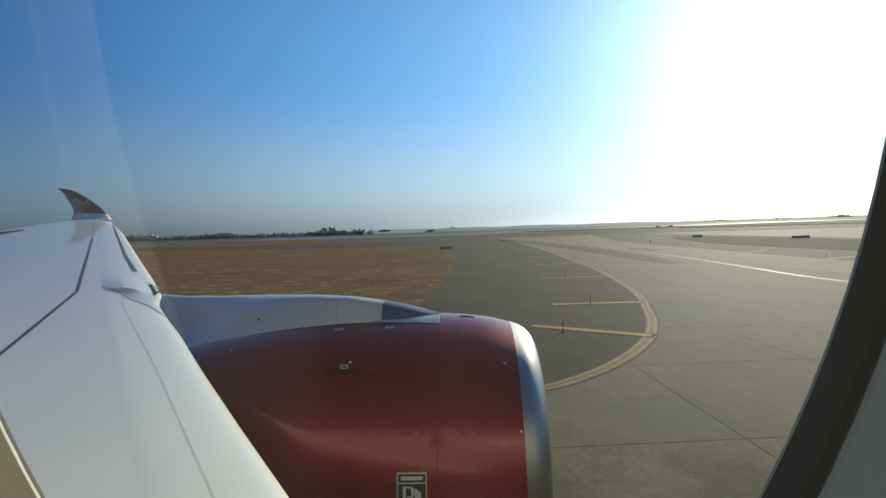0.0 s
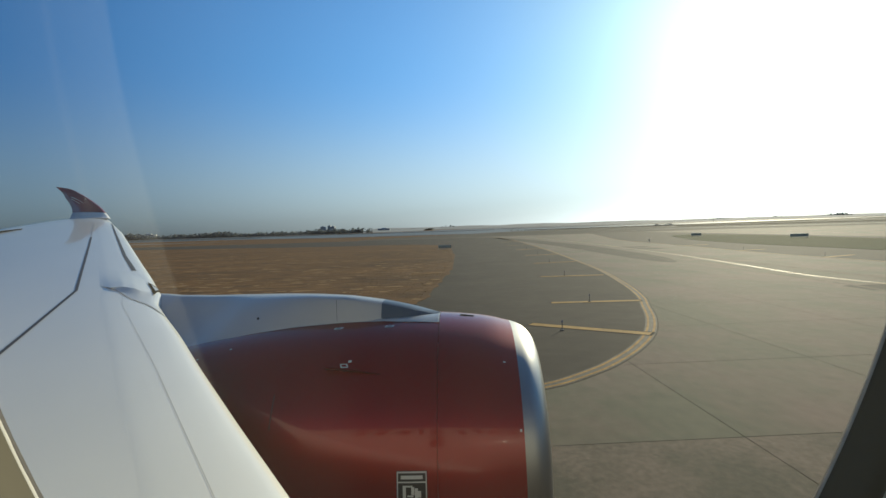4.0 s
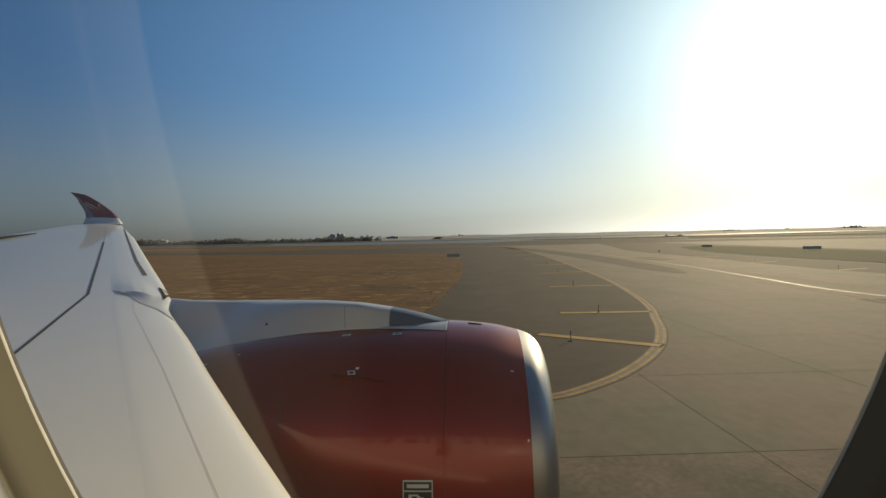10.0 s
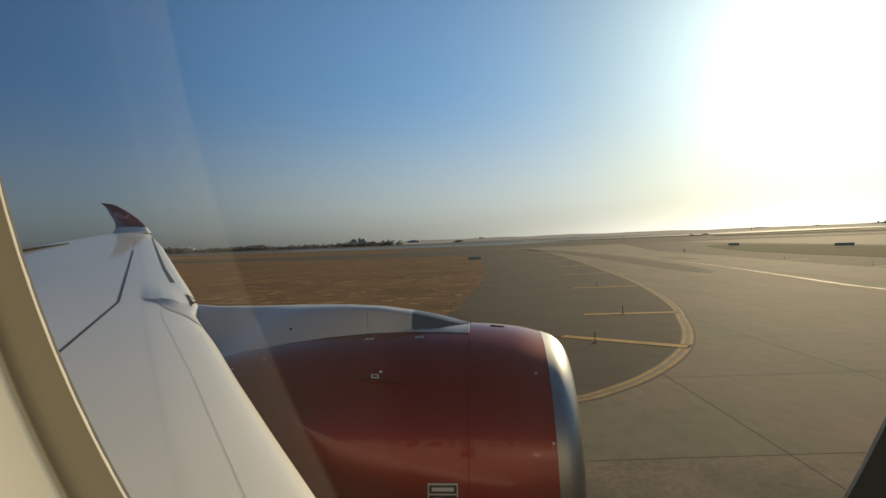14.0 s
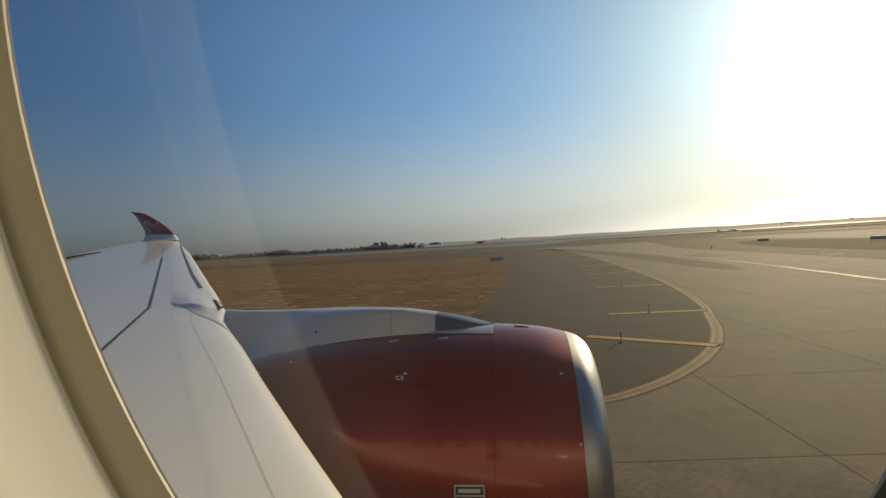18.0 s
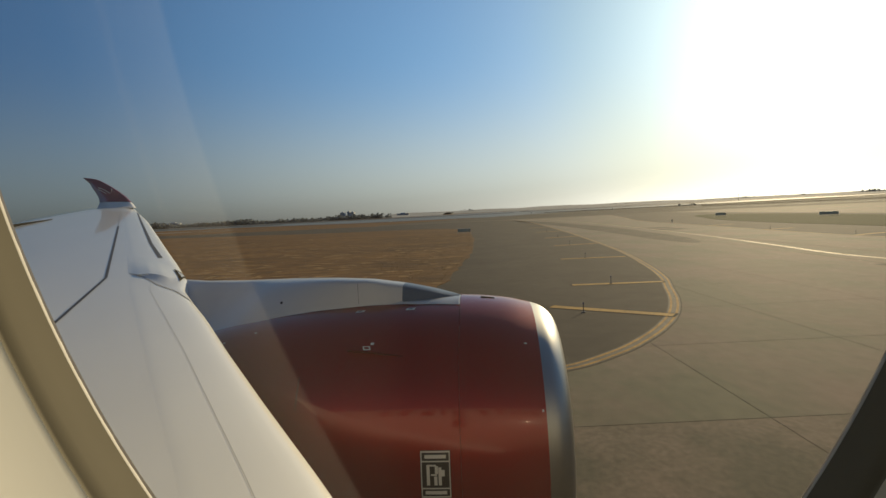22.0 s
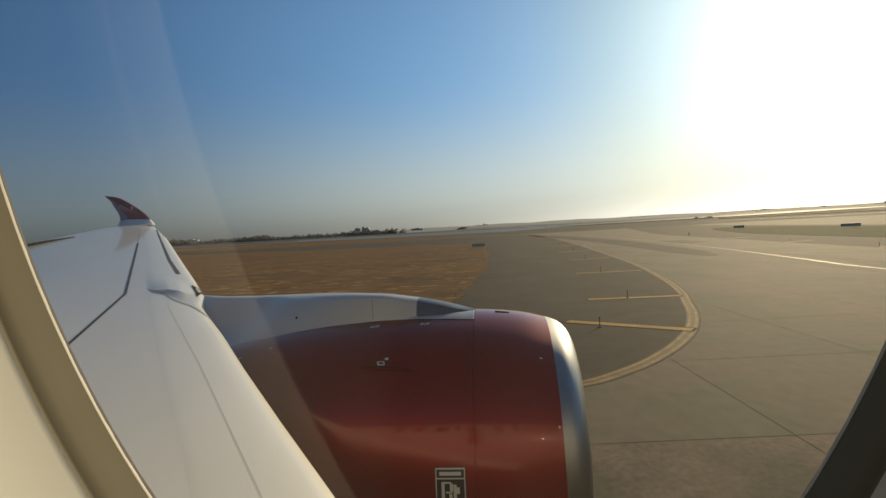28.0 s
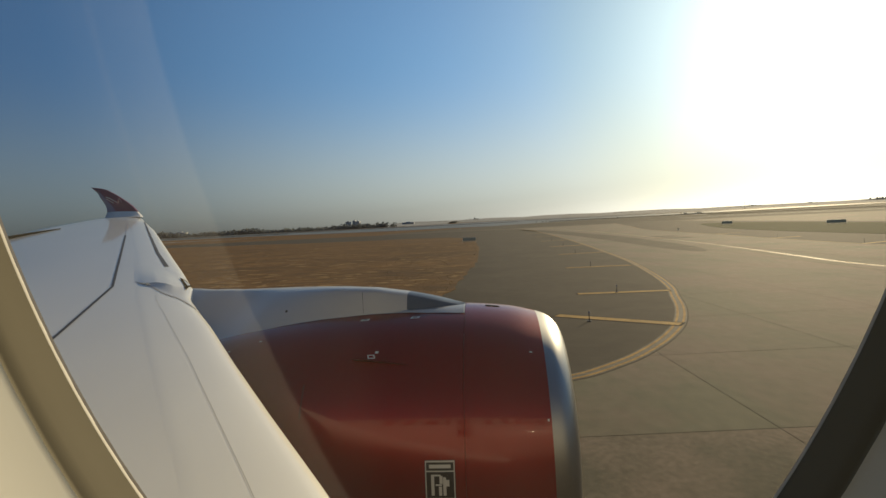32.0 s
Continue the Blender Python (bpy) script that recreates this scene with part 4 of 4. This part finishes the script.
tagged(part("ground", slab("far_shore", smooth_line([(-4400, 1300), (-1100, 1240), (-400, 1180), (-180, 1240), (100, 1900), (1200, 2150), (4400, 2300), (4400, 4400), (-4400, 4400)], 3, True), -0.25, 0.1, GRASS)), "low far shore of the bay", "ground", kind="structure")


def rise(name, line, depth, h, label):
    """Wooded land that climbs gently behind a shore line."""
    pts = smooth_line(line, 6)
    vv = []
    for i, (x, y) in enumerate(pts):
        top = h * (0.75 + 0.35 * noise.noise(Vector((x * 0.004, y * 0.004, h))))
        for k, u in enumerate((0.0, 0.12, 0.35, 0.65, 1.0)):
            vv.append((x, y + depth * u, -0.1 + top * (0.0, 0.3, 0.65, 0.9, 1.0)[k]))
        vv.append((x, 4450, -0.1))
    return tagged(part("ground", mesh(name, vv, [f[::-1] for f in grid_faces(len(pts), 6)], HILL, True)), label, "ground", kind="structure")


# pale blue-grey of the far land stands in for haze
HILL = mat("haze_tinted_land", (0.20, 0.215, 0.22), 0.95, vary=0.3, scale=0.008, fine=0.3, fine_scale=0.05, spec=0.4)
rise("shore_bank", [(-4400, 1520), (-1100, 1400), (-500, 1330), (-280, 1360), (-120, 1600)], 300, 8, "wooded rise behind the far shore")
rise("far_hills", [(-420, 2200), (-150, 2160), (300, 2150), (1300, 2320), (2600, 2460), (4400, 2700)], 600, 20, "low wooded hills across the bay, haze painted into their colour")

# far buildings above the trees
def far_block(x, y, w, d, h, storeys):
    b = tagged(new("far_building"), "block of flats far behind the trees, paled for haze", "building", "far buildings")
    b.matrix_world = pose(x, y, 0)
    part("wall", box("wall", -w / 2, -d / 2, 0, w / 2, d / 2, h, FAR_WALL), b)
    part("roof", box("roof", -w / 2 - 0.4, -d / 2 - 0.4, h, w / 2 + 0.4, d / 2 + 0.4, h + 0.8, FAR_WALL), b)
    part("roof_house", box("roof_house", -w / 5, -d / 5, h + 0.8, w / 5, d / 5, h + 3.4, FAR_WALL), b)
    for k in range(storeys):
        z = h * (k + 0.35) / storeys
        part("window_band", box("window_band", -w / 2 + 1, -d / 2 - 0.08, z, w / 2 - 1, -d / 2 - 0.02, z + h / storeys * 0.45, SEAL), b)


for x, y, w, h in ((-458, 1700, 15, 22), (-427, 1705, 15, 22), (-440, 1712, 9, 25), (-300, 1990, 46, 11), (-1120, 1500, 26, 17), (-900, 1460, 40, 13)):
    far_block(x, y, w, 16, h, max(3, int(h / 3.2)))
# pale strip beyond the runway, in the pad colour
tagged(part("strip", slab("pale_strip", [(-520, 470), (-330, 436), (-180, 424), (-330, 458), (-520, 500)], -0.2, -0.02, PAD)), "pale strip beyond the runway", "pavement", kind="structure")

far_mast = tagged(new("antenna_mast"), "thin antenna mast on the far shore", "mast")
far_mast.matrix_world = pose(741, 1560, 0)
part("pole", cyl("pole", 0.7, 0.4, 0, 22, STEEL, 8), far_mast)
part("crossarm", box("crossarm", -2.2, -0.3, 17.5, 2.2, 0.3, 18.2, STEEL), far_mast)

# ---- signs and lights beside the taxiways ----
def taxi_sign(x, y, turn, width=3.2):
    s = tagged(new("taxiway_sign"), "dark back-lit taxiway sign on short legs", "sign", "taxiway signs")
    s.matrix_world = pose(x, y, 0.05, 0, 0, turn)
    part("case", box("case", -width / 2, -0.14, 0.28, width / 2, 0.14, 1.16, SIGN_FACE, 0.02), s)
    for k in range(3):
        a = -width / 2 + 0.06 + k * (width - 0.12) / 3
        part("panel", box("panel", a + 0.02, -0.155, 0.36, a + (width - 0.12) / 3 - 0.02, -0.143, 1.08, SIGN_PANEL), s)
    for k in range(4):
        a = -width / 2 + 0.2 + k * (width - 0.4) / 3
        part("leg", cyl("leg", 0.035, 0.03, 0.0, 0.29, STEEL, 8, a, 0.0), s)
    part("pad", box("pad", -width / 2 - 0.35, -0.5, -0.04, width / 2 + 0.35, 0.5, 0.02, PAD, 0.01), s, "pale concrete pad")
    return s


for x, y, turn, w in ((-5.0, 146.4, 8, 3.6), (86.4, 195, -10, 3.4), (97.6, 154, -12, 4.6), (72, 62, -20, 3.0), (105, 74, 30, 3.2), (-32, 35.2, 40, 2.6)):
    taxi_sign(x, y, turn, w)

post = tagged(new("edge_light"), "slim blue taxiway edge light on a stake", "light", "taxiway edge lights")
part("base", cyl("base", 0.12, 0.10, 0.0, 0.05, POST_BLUE, 12), post)
part("stake", cyl("stake", 0.026, 0.022, 0.05, 0.46, POST_BLUE, 10), post)
part("lens", cyl("lens", 0.042, 0.03, 0.46, 0.57, LENS_BLUE, 10), post, "small blue glass lens")
post.matrix_world = pose(5.5, 29.3, 0.02)
for x, y in ((9.6, 39.9), (11.8, 60.9), (13.8, 83.3), (15.2, 105.8), (16.2, 132), (54.2, 102.1), (54.4, 79.9), (59, 54.5), (67, 38), (82, 26), (90.5, 26.5), (98.5, 30.5), (-22, 25), (-52, 25), (-84, 25)):
    copy_thing(post, pose(x, y, 0.02))
marker = tagged(new("marker_cone"), "small dark marker post on the grass", "marker", "markers")
part("stem", cyl("stem", 0.06, 0.05, 0, 0.7, SIGN_FACE, 8), marker)
part("head", box("head", -0.2, -0.08, 0.7, 0.2, 0.08, 1.05, SIGN_FACE, 0.03), marker)
marker.matrix_world = pose(52.5, 147.8, 0)
for x, y in ((-20, 391), (-79, 452)):
    copy_thing(marker, pose(x, y, -0.25))

# dry tufts that roughen the grass
def tufts(name, count, inside, material, seed, h0, h1, label):
    r = random.Random(seed)
    v, f = [], []
    for _ in range(count):
        x, y = inside(r)
        h = r.uniform(h0, h1)
        for _ in range(3):
            a, w = r.uniform(0, math.pi), h * r.uniform(0.5, 1.1)
            dx, dy = math.cos(a) * w, math.sin(a) * w
            b = len(v)
            v += [(x - dx, y - dy, 0.03), (x + dx, y + dy, 0.03), (x + dx * r.uniform(-.3, .9) + r.uniform(-.1, .1), y + dy * 0.4, 0.05 + h)]
            f.append((b, b + 1, b + 2))
    return tagged(part(name, mesh(name, v, f, material)), label, "grass", kind="stuff")


STRAW = mat("straw_tufts", (0.34, 0.22, 0.09), 0.95, vary=0.6, scale=0.2, second=(0.16, 0.10, 0.035), spec=0.1)


def on_island(r):
    y = 38.5 + 110 * r.random() ** 1.4
    right = table(y, [(36, -9), (42, -3.9), (62, -2.6), (100, -2.0), (150, -4)])
    return right - 90 * r.random() ** 1.2, y


tufts("grass_tufts", 12000, on_island, STRAW, 7, 0.02, 0.06, "dry straw-coloured grass tufts")


# flattened straw lying in streaks on the island
r = random.Random(19)
sv, sf = [], []
for _ in range(800):
    x, y = on_island(r)
    w, d, z = r.uniform(0.2, 1.0) * (1 + 1.5 * r.random() ** 4), r.uniform(0.1, 0.6), r.uniform(0.06, 0.1)
    b, tilt = len(sv), r.uniform(-0.25, 0.25)
    for k in range(9):
        a, q = k * math.tau / 9, r.uniform(0.6, 1.1)
        sv.append((x + w * q * math.cos(a), y + d * q * math.sin(a) + tilt * w * math.cos(a), z))
    sf.append(tuple(range(b, b + 9)))
STRAW_MAT = mat("flattened_straw", (0.34, 0.215, 0.09), 0.95, vary=0.5, scale=0.5, second=(0.21, 0.12, 0.045), fine=0.3, fine_scale=6, spec=0.1)
tagged(part("straw_patches", mesh("straw_patches", sv, sf, STRAW_MAT)), "pale flattened straw streaks on the dry grass", "grass", kind="stuff")

# low marsh strips and sandbars that break the bay
MUD = mat("dark_marsh", (0.062, 0.056, 0.046), 0.95, vary=0.5, scale=0.012, sharp=0.12, second=(0.092, 0.082, 0.062), fine=0.5, fine_scale=0.06, stretch=(0.5, 1.5, 1), spec=0.05)
tagged(part("marsh", slab("marsh", smooth_line([(-60, 290), (150, 250), (420, 220), (800, 330), (2400, 1300), (4300, 2500), (4300, 2800), (2300, 1900), (1250, 1500), (690, 1150), (400, 900), (230, 760), (100, 640), (0, 470)], 4, True), -0.3, -0.06, MUD)), "wide dark marsh beside the bay", "ground", kind="structure")
for pts, w in (([(150, 420), (215, 425), (300, 400), (420, 430)], 9), ([(240, 620), (400, 640), (560, 590), (760, 640)], 16), ([(500, 880), (800, 920), (1100, 860), (1500, 980)], 30)):
    tagged(part("creek", flat_ribbon("creek", smooth_line(pts, 8), w, WATER, -0.05)), "bright tidal creek in the marsh", "water", kind="structure")
MARSH = mat("marsh_grass", (0.11, 0.10, 0.065), 0.95, vary=0.4, scale=0.02, spec=0.1)
for pts in ([(-1500, 860), (-600, 780), (-330, 740), (-320, 752), (-600, 805), (-1500, 900)], [(-2200, 1080), (-700, 960), (-200, 930), (60, 980), (-200, 960), (-700, 1000), (-2200, 1130)], [(120, 700), (420, 780), (900, 1120), (1500, 1500), (1450, 1540), (850, 1180), (380, 840), (120, 730)], [(260, 610), (520, 640), (980, 980), (1700, 1400), (1750, 1350), (1060, 900), (560, 560), (300, 560)], [(200, 1250), (900, 1600), (2600, 2250), (2500, 2300), (800, 1680), (150, 1290)]):
    tagged(part("sandbar", slab("sandbar", smooth_line(pts, 4, True), -0.2, 0.35, MARSH)), "low marshy strip in the bay", "ground", kind="structure")

# ---- equipment site left behind on the grass: striped shelter, mast, cabinets ----
STRIPE_RED = mat("faded_red_paint", (0.32, 0.05, 0.035), 0.6, vary=0.25, scale=2)
STRIPE_WHITE = mat("chalky_white_paint", (0.62, 0.60, 0.55), 0.6, vary=0.15, scale=2)
CABINET = mat("dark_cabinet", (0.05, 0.06, 0.06), 0.5, vary=0.2, scale=2)
shelter = tagged(new("equipment_shelter"), "red and white striped metal equipment shelter", "shelter")
shelter.matrix_world = pose(-122, 62, 0.05, 0, 0, 14)
part("roof", box("roof", -4.1, -1.9, 3.3, 4.1, 1.9, 3.5, STRIPE_WHITE, 0.03), shelter)
for k in range(9):
    m = STRIPE_RED if k % 2 else STRIPE_WHITE
    for y0, y1 in ((-1.75, -1.69), (1.69, 1.75)):
        part("wall_panel", box("wall_panel", -4.0 + k * 0.889, y0, 0.0, -4.0 + (k + 1) * 0.889 - 0.01, y1, 3.3, m), shelter)
for x0 in (-4.0, 3.94):
    for k in range(4):
        part("end_panel", box("end_panel", x0, -1.68 + k * 0.84, 0.0, x0 + 0.06, -1.68 + (k + 1) * 0.84 - 0.01, 3.3, STRIPE_WHITE if k % 2 else STRIPE_RED), shelter)
for x in (-1.6, 0.4):
    part("door", box("door", x, -1.80, 0.05, x + 0.95, -1.755, 2.1, STRIPE_RED, 0.01), shelter)
part("hood", box("hood", -1.7, -2.2, 1.5, -0.3, -1.76, 2.4, STRIPE_WHITE, 0.12), shelter, "white ventilation hood")
tank = tagged(new("fuel_tank"), "white rounded tank beside the shelter", "tank")
tank.matrix_world = pose(-116.4, 63.5, 0.05, 0, 0, 14)
part("shell", mesh("shell", [(a, 1.0 * math.cos(q), 1.2 + 1.0 * math.sin(q)) for a in (-0.7, 0.7) for q in (k * math.tau / 20 for k in range(20))], grid_faces(2, 20, wrap_v=True) + [tuple(range(20)), tuple(range(39, 19, -1))], STRIPE_WHITE), tank)
for a in (-0.5, 0.5):
    part("saddle", box("saddle", a - 0.1, -0.8, 0.0, a + 0.1, 0.8, 0.5, STEEL), tank)
mast = tagged(new("lattice_mast"), "tall red and white lattice antenna mast", "mast")
mast.matrix_world = pose(-117, 90, 0.05)


def strut(name, a, b, r, material, parent):
    a, b = Vector(a), Vector(b)
    ob = part(name, cyl(name, r, r, 0, (b - a).length, material, 6), parent)
    ob.matrix_world = parent.matrix_world @ Matrix.Translation(a) @ (b - a).to_track_quat("Z", "Y").to_matrix().to_4x4()
    return ob


H, N = 15.0, 10
for lv in range(N):
    z0, z1 = 2.4 + H * lv / N, 2.4 + H * (lv + 1) / N
    w0, w1 = 0.85 - 0.4 * lv / N, 0.85 - 0.4 * (lv + 1) / N
    m = STRIPE_RED if (lv // 2) % 2 == 0 else STRIPE_WHITE
    for sx, sy in ((1, 1), (-1, 1), (-1, -1), (1, -1)):
        strut("leg", (sx * w0, sy * w0, z0), (sx * w1, sy * w1, z1), 0.05, m, mast)
        nx, ny = (-sy, sx)
        strut("brace", (sx * w0, sy * w0, z0), (nx * w1, ny * w1, z1), 0.03, m, mast)
for z in (7.4, 13.4):
    part("platform", box("platform", -1.2, -1.2, z, 1.2, 1.2, z + 0.12, STEEL), mast)
part("base_house", box("base_house", -1.5, -1.4, 0, 1.5, 1.4, 2.4, STRIPE_RED, 0.03), mast, "red and white block at the mast foot")
for x, y, w, h in ((-112, 84, 3.0, 2.2), (-108, 86, 2.2, 1.4), (-121, 82, 3.4, 2.0)):
    cb = tagged(new("cabinet"), "dark metal equipment cabinet on a pad", "cabinet", "cabinets at the mast")
    cb.matrix_world = pose(x, y, 0.05, 0, 0, 14)
    part("body", box("body", -w / 2, -0.8, 0.1, w / 2, 0.8, h, CABINET, 0.03), cb)
    part("door", box("door", -w / 2 + 0.1, -0.83, 0.2, 0.0, -0.805, h - 0.15, CABINET, 0.01), cb)
    part("door", box("door", 0.03, -0.83, 0.2, w / 2 - 0.1, -0.805, h - 0.15, CABINET, 0.01), cb)
    part("plinth", box("plinth", -w / 2 - 0.2, -1.0, 0.0, w / 2 + 0.2, 1.0, 0.1, PAD), cb)
# holding position passed on the way: bars, guard lamp and marker stakes
hold = tagged(new("holding_marking"), "yellow holding position lines on a dark patch", "marking", kind="structure")
part("patch", slab("patch", [(-101, 9), (-95.5, 9), (-95.5, 16.6), (-101, 16.6)], -0.1, 0.018, ASPHALT), hold)
for x in (-96.2, -97.0):
    part("line", flat_ribbon("line", ((x, 9.2), (x, 16.5)), 0.35, YELLOW, 0.024), hold)
for x in (-98.6, -99.5):
    for k in range(4):
        part("dash", flat_ribbon("dash", ((x, 9.3 + k * 1.9), (x, 10.3 + k * 1.9)), 0.35, YELLOW, 0.024), hold)
guard = tagged(new("guard_light"), "yellow twin-lamp runway guard light", "light")
guard.matrix_world = pose(-92, 15, 0.02)
part("base", cyl("base", 0.22, 0.2, 0, 0.08, STEEL, 12), guard)
part("stem", cyl("stem", 0.05, 0.05, 0.08, 0.5, YELLOW, 8), guard)
part("housing", box("housing", -0.35, -0.12, 0.5, 0.35, 0.12, 0.95, YELLOW, 0.04), guard)
for x in (-0.17, 0.17):
    ln = part("lamp", cyl("lamp", 0.12, 0.12, 0, 0.06, STRIPE_RED, 12), guard)
    ln.matrix_world = guard.matrix_world @ pose(x, -0.12, 0.72, 90)
for x in (-88, -87.5, -70, -69.5):
    mk = tagged(new("marker_stake"), "slim red and white marker stake", "marker", "marker stakes")
    mk.matrix_world = pose(x, 25, 0.02)
    part("stake", cyl("stake", 0.06, 0.06, 0.05, 0.55, STRIPE_RED, 8), mk)
    part("cap", cyl("cap", 0.06, 0.04, 0.55, 0.75, STRIPE_WHITE, 8), mk)
    part("foot", cyl("foot", 0.15, 0.12, 0, 0.05, PAD, 10), mk)

# dark asphalt repairs let into the concrete
REPAIR = mat("repair_asphalt", (0.075, 0.064, 0.048), 0.92, vary=0.35, scale=0.3, fine=0.6, fine_scale=1.5, spec=0.09)
for x, y, w, d in ((41, 118, 7.4, 5.2), (41, 126, 7.4, 5.2), (36, 44, 7.3, 3.4), (52, 33, 7.0, 3.6), (27, 21.5, 7.4, 0.9)):
    tagged(part("patch", slab("patch", [(x - w / 2, y - d / 2 - 0.3), (x + w / 2, y - d / 2 + 0.3), (x + w / 2, y + d / 2 + 0.3), (x - w / 2, y + d / 2 - 0.3)], -0.1, 0.010, REPAIR)), "dark asphalt repair in the concrete", "pavement", "pavement repairs", "structure")

# faint rubber streaks left by turning wheels
RUBBER = mat("rubber_streak", (0.088, 0.068, 0.046), 0.9, vary=0.4, scale=0.35, sharp=0.1, second=(0.112, 0.086, 0.056), fine=0.6, fine_scale=1.5, stretch=(0.5, 0.5, 1), spec=0.14)
TURN_LINE = [(-60, 4), (-30, 4), (-8, 4.6), (4, 6), (14, 9), (24, 14), (31, 22), (35, 33), (36.5, 46), (36, 62), (35, 85)]
for off, w in ((-3.6, 0.5), (-2.9, 0.35), (3.1, 0.4), (0.4, 0.3)):
    pts = [Vector(p) for p in smooth_line(TURN_LINE, 6)]
    line = []
    for i, p in enumerate(pts):
        d = (pts[min(i + 1, len(pts) - 1)] - pts[max(i - 1, 0)]).normalized()
        line.append(p + Vector((-d.y, d.x)) * off)
    tagged(part("tyre_mark", flat_ribbon("tyre_mark", line, w, RUBBER, 0.0125)), "faint dark tyre streak on the concrete", "marking", "tyre marks", "structure")

# ---- concrete slabs ----
TURN = radians(4.3)
SIZE = 7.62
tagged(part("joint_bed", slab("joint_bed", [(7.6 + u * math.cos(TURN) - w * math.sin(TURN), 14.3 + u * math.sin(TURN) + w * math.cos(TURN)) for u, w in ((-6 * SIZE, -2 * SIZE), (10 * SIZE, -2 * SIZE), (10 * SIZE, 14 * SIZE), (-6 * SIZE, 14 * SIZE))], -0.1, 0.003, JOINT_GAP)), "dark tar-filled joints between concrete slabs", "pavement", kind="structure")
g = 0.0055
slab_me = mesh("concrete_slab", [(g, g, 0.0), (SIZE - g, g, 0.0), (SIZE - g, SIZE - g, 0.0), (g, SIZE - g, 0.0), (g + .01, g + .01, 0.005), (SIZE - g - .01, g + .01, 0.005), (SIZE - g - .01, SIZE - g - .01, 0.005), (g + .01, SIZE - g - .01, 0.005)],
               [(4, 5, 6, 7), (0, 1, 5, 4), (1, 2, 6, 5), (2, 3, 7, 6), (3, 0, 4, 7)], CONCRETE)
worn_me = slab_me.copy()
worn_me.materials[0] = CONCRETE_WORN
for i in range(-6, 10):
    for j in range(-2, 14):
        ob = part("slab", worn_me if j < 0 else slab_me, apron)
        ob.matrix_world = pose(7.6 + SIZE * (i * math.cos(TURN) - j * math.sin(TURN)), 14.3 + SIZE * (i * math.sin(TURN) + j * math.cos(TURN)), 0.002, 0, 0, math.degrees(TURN))
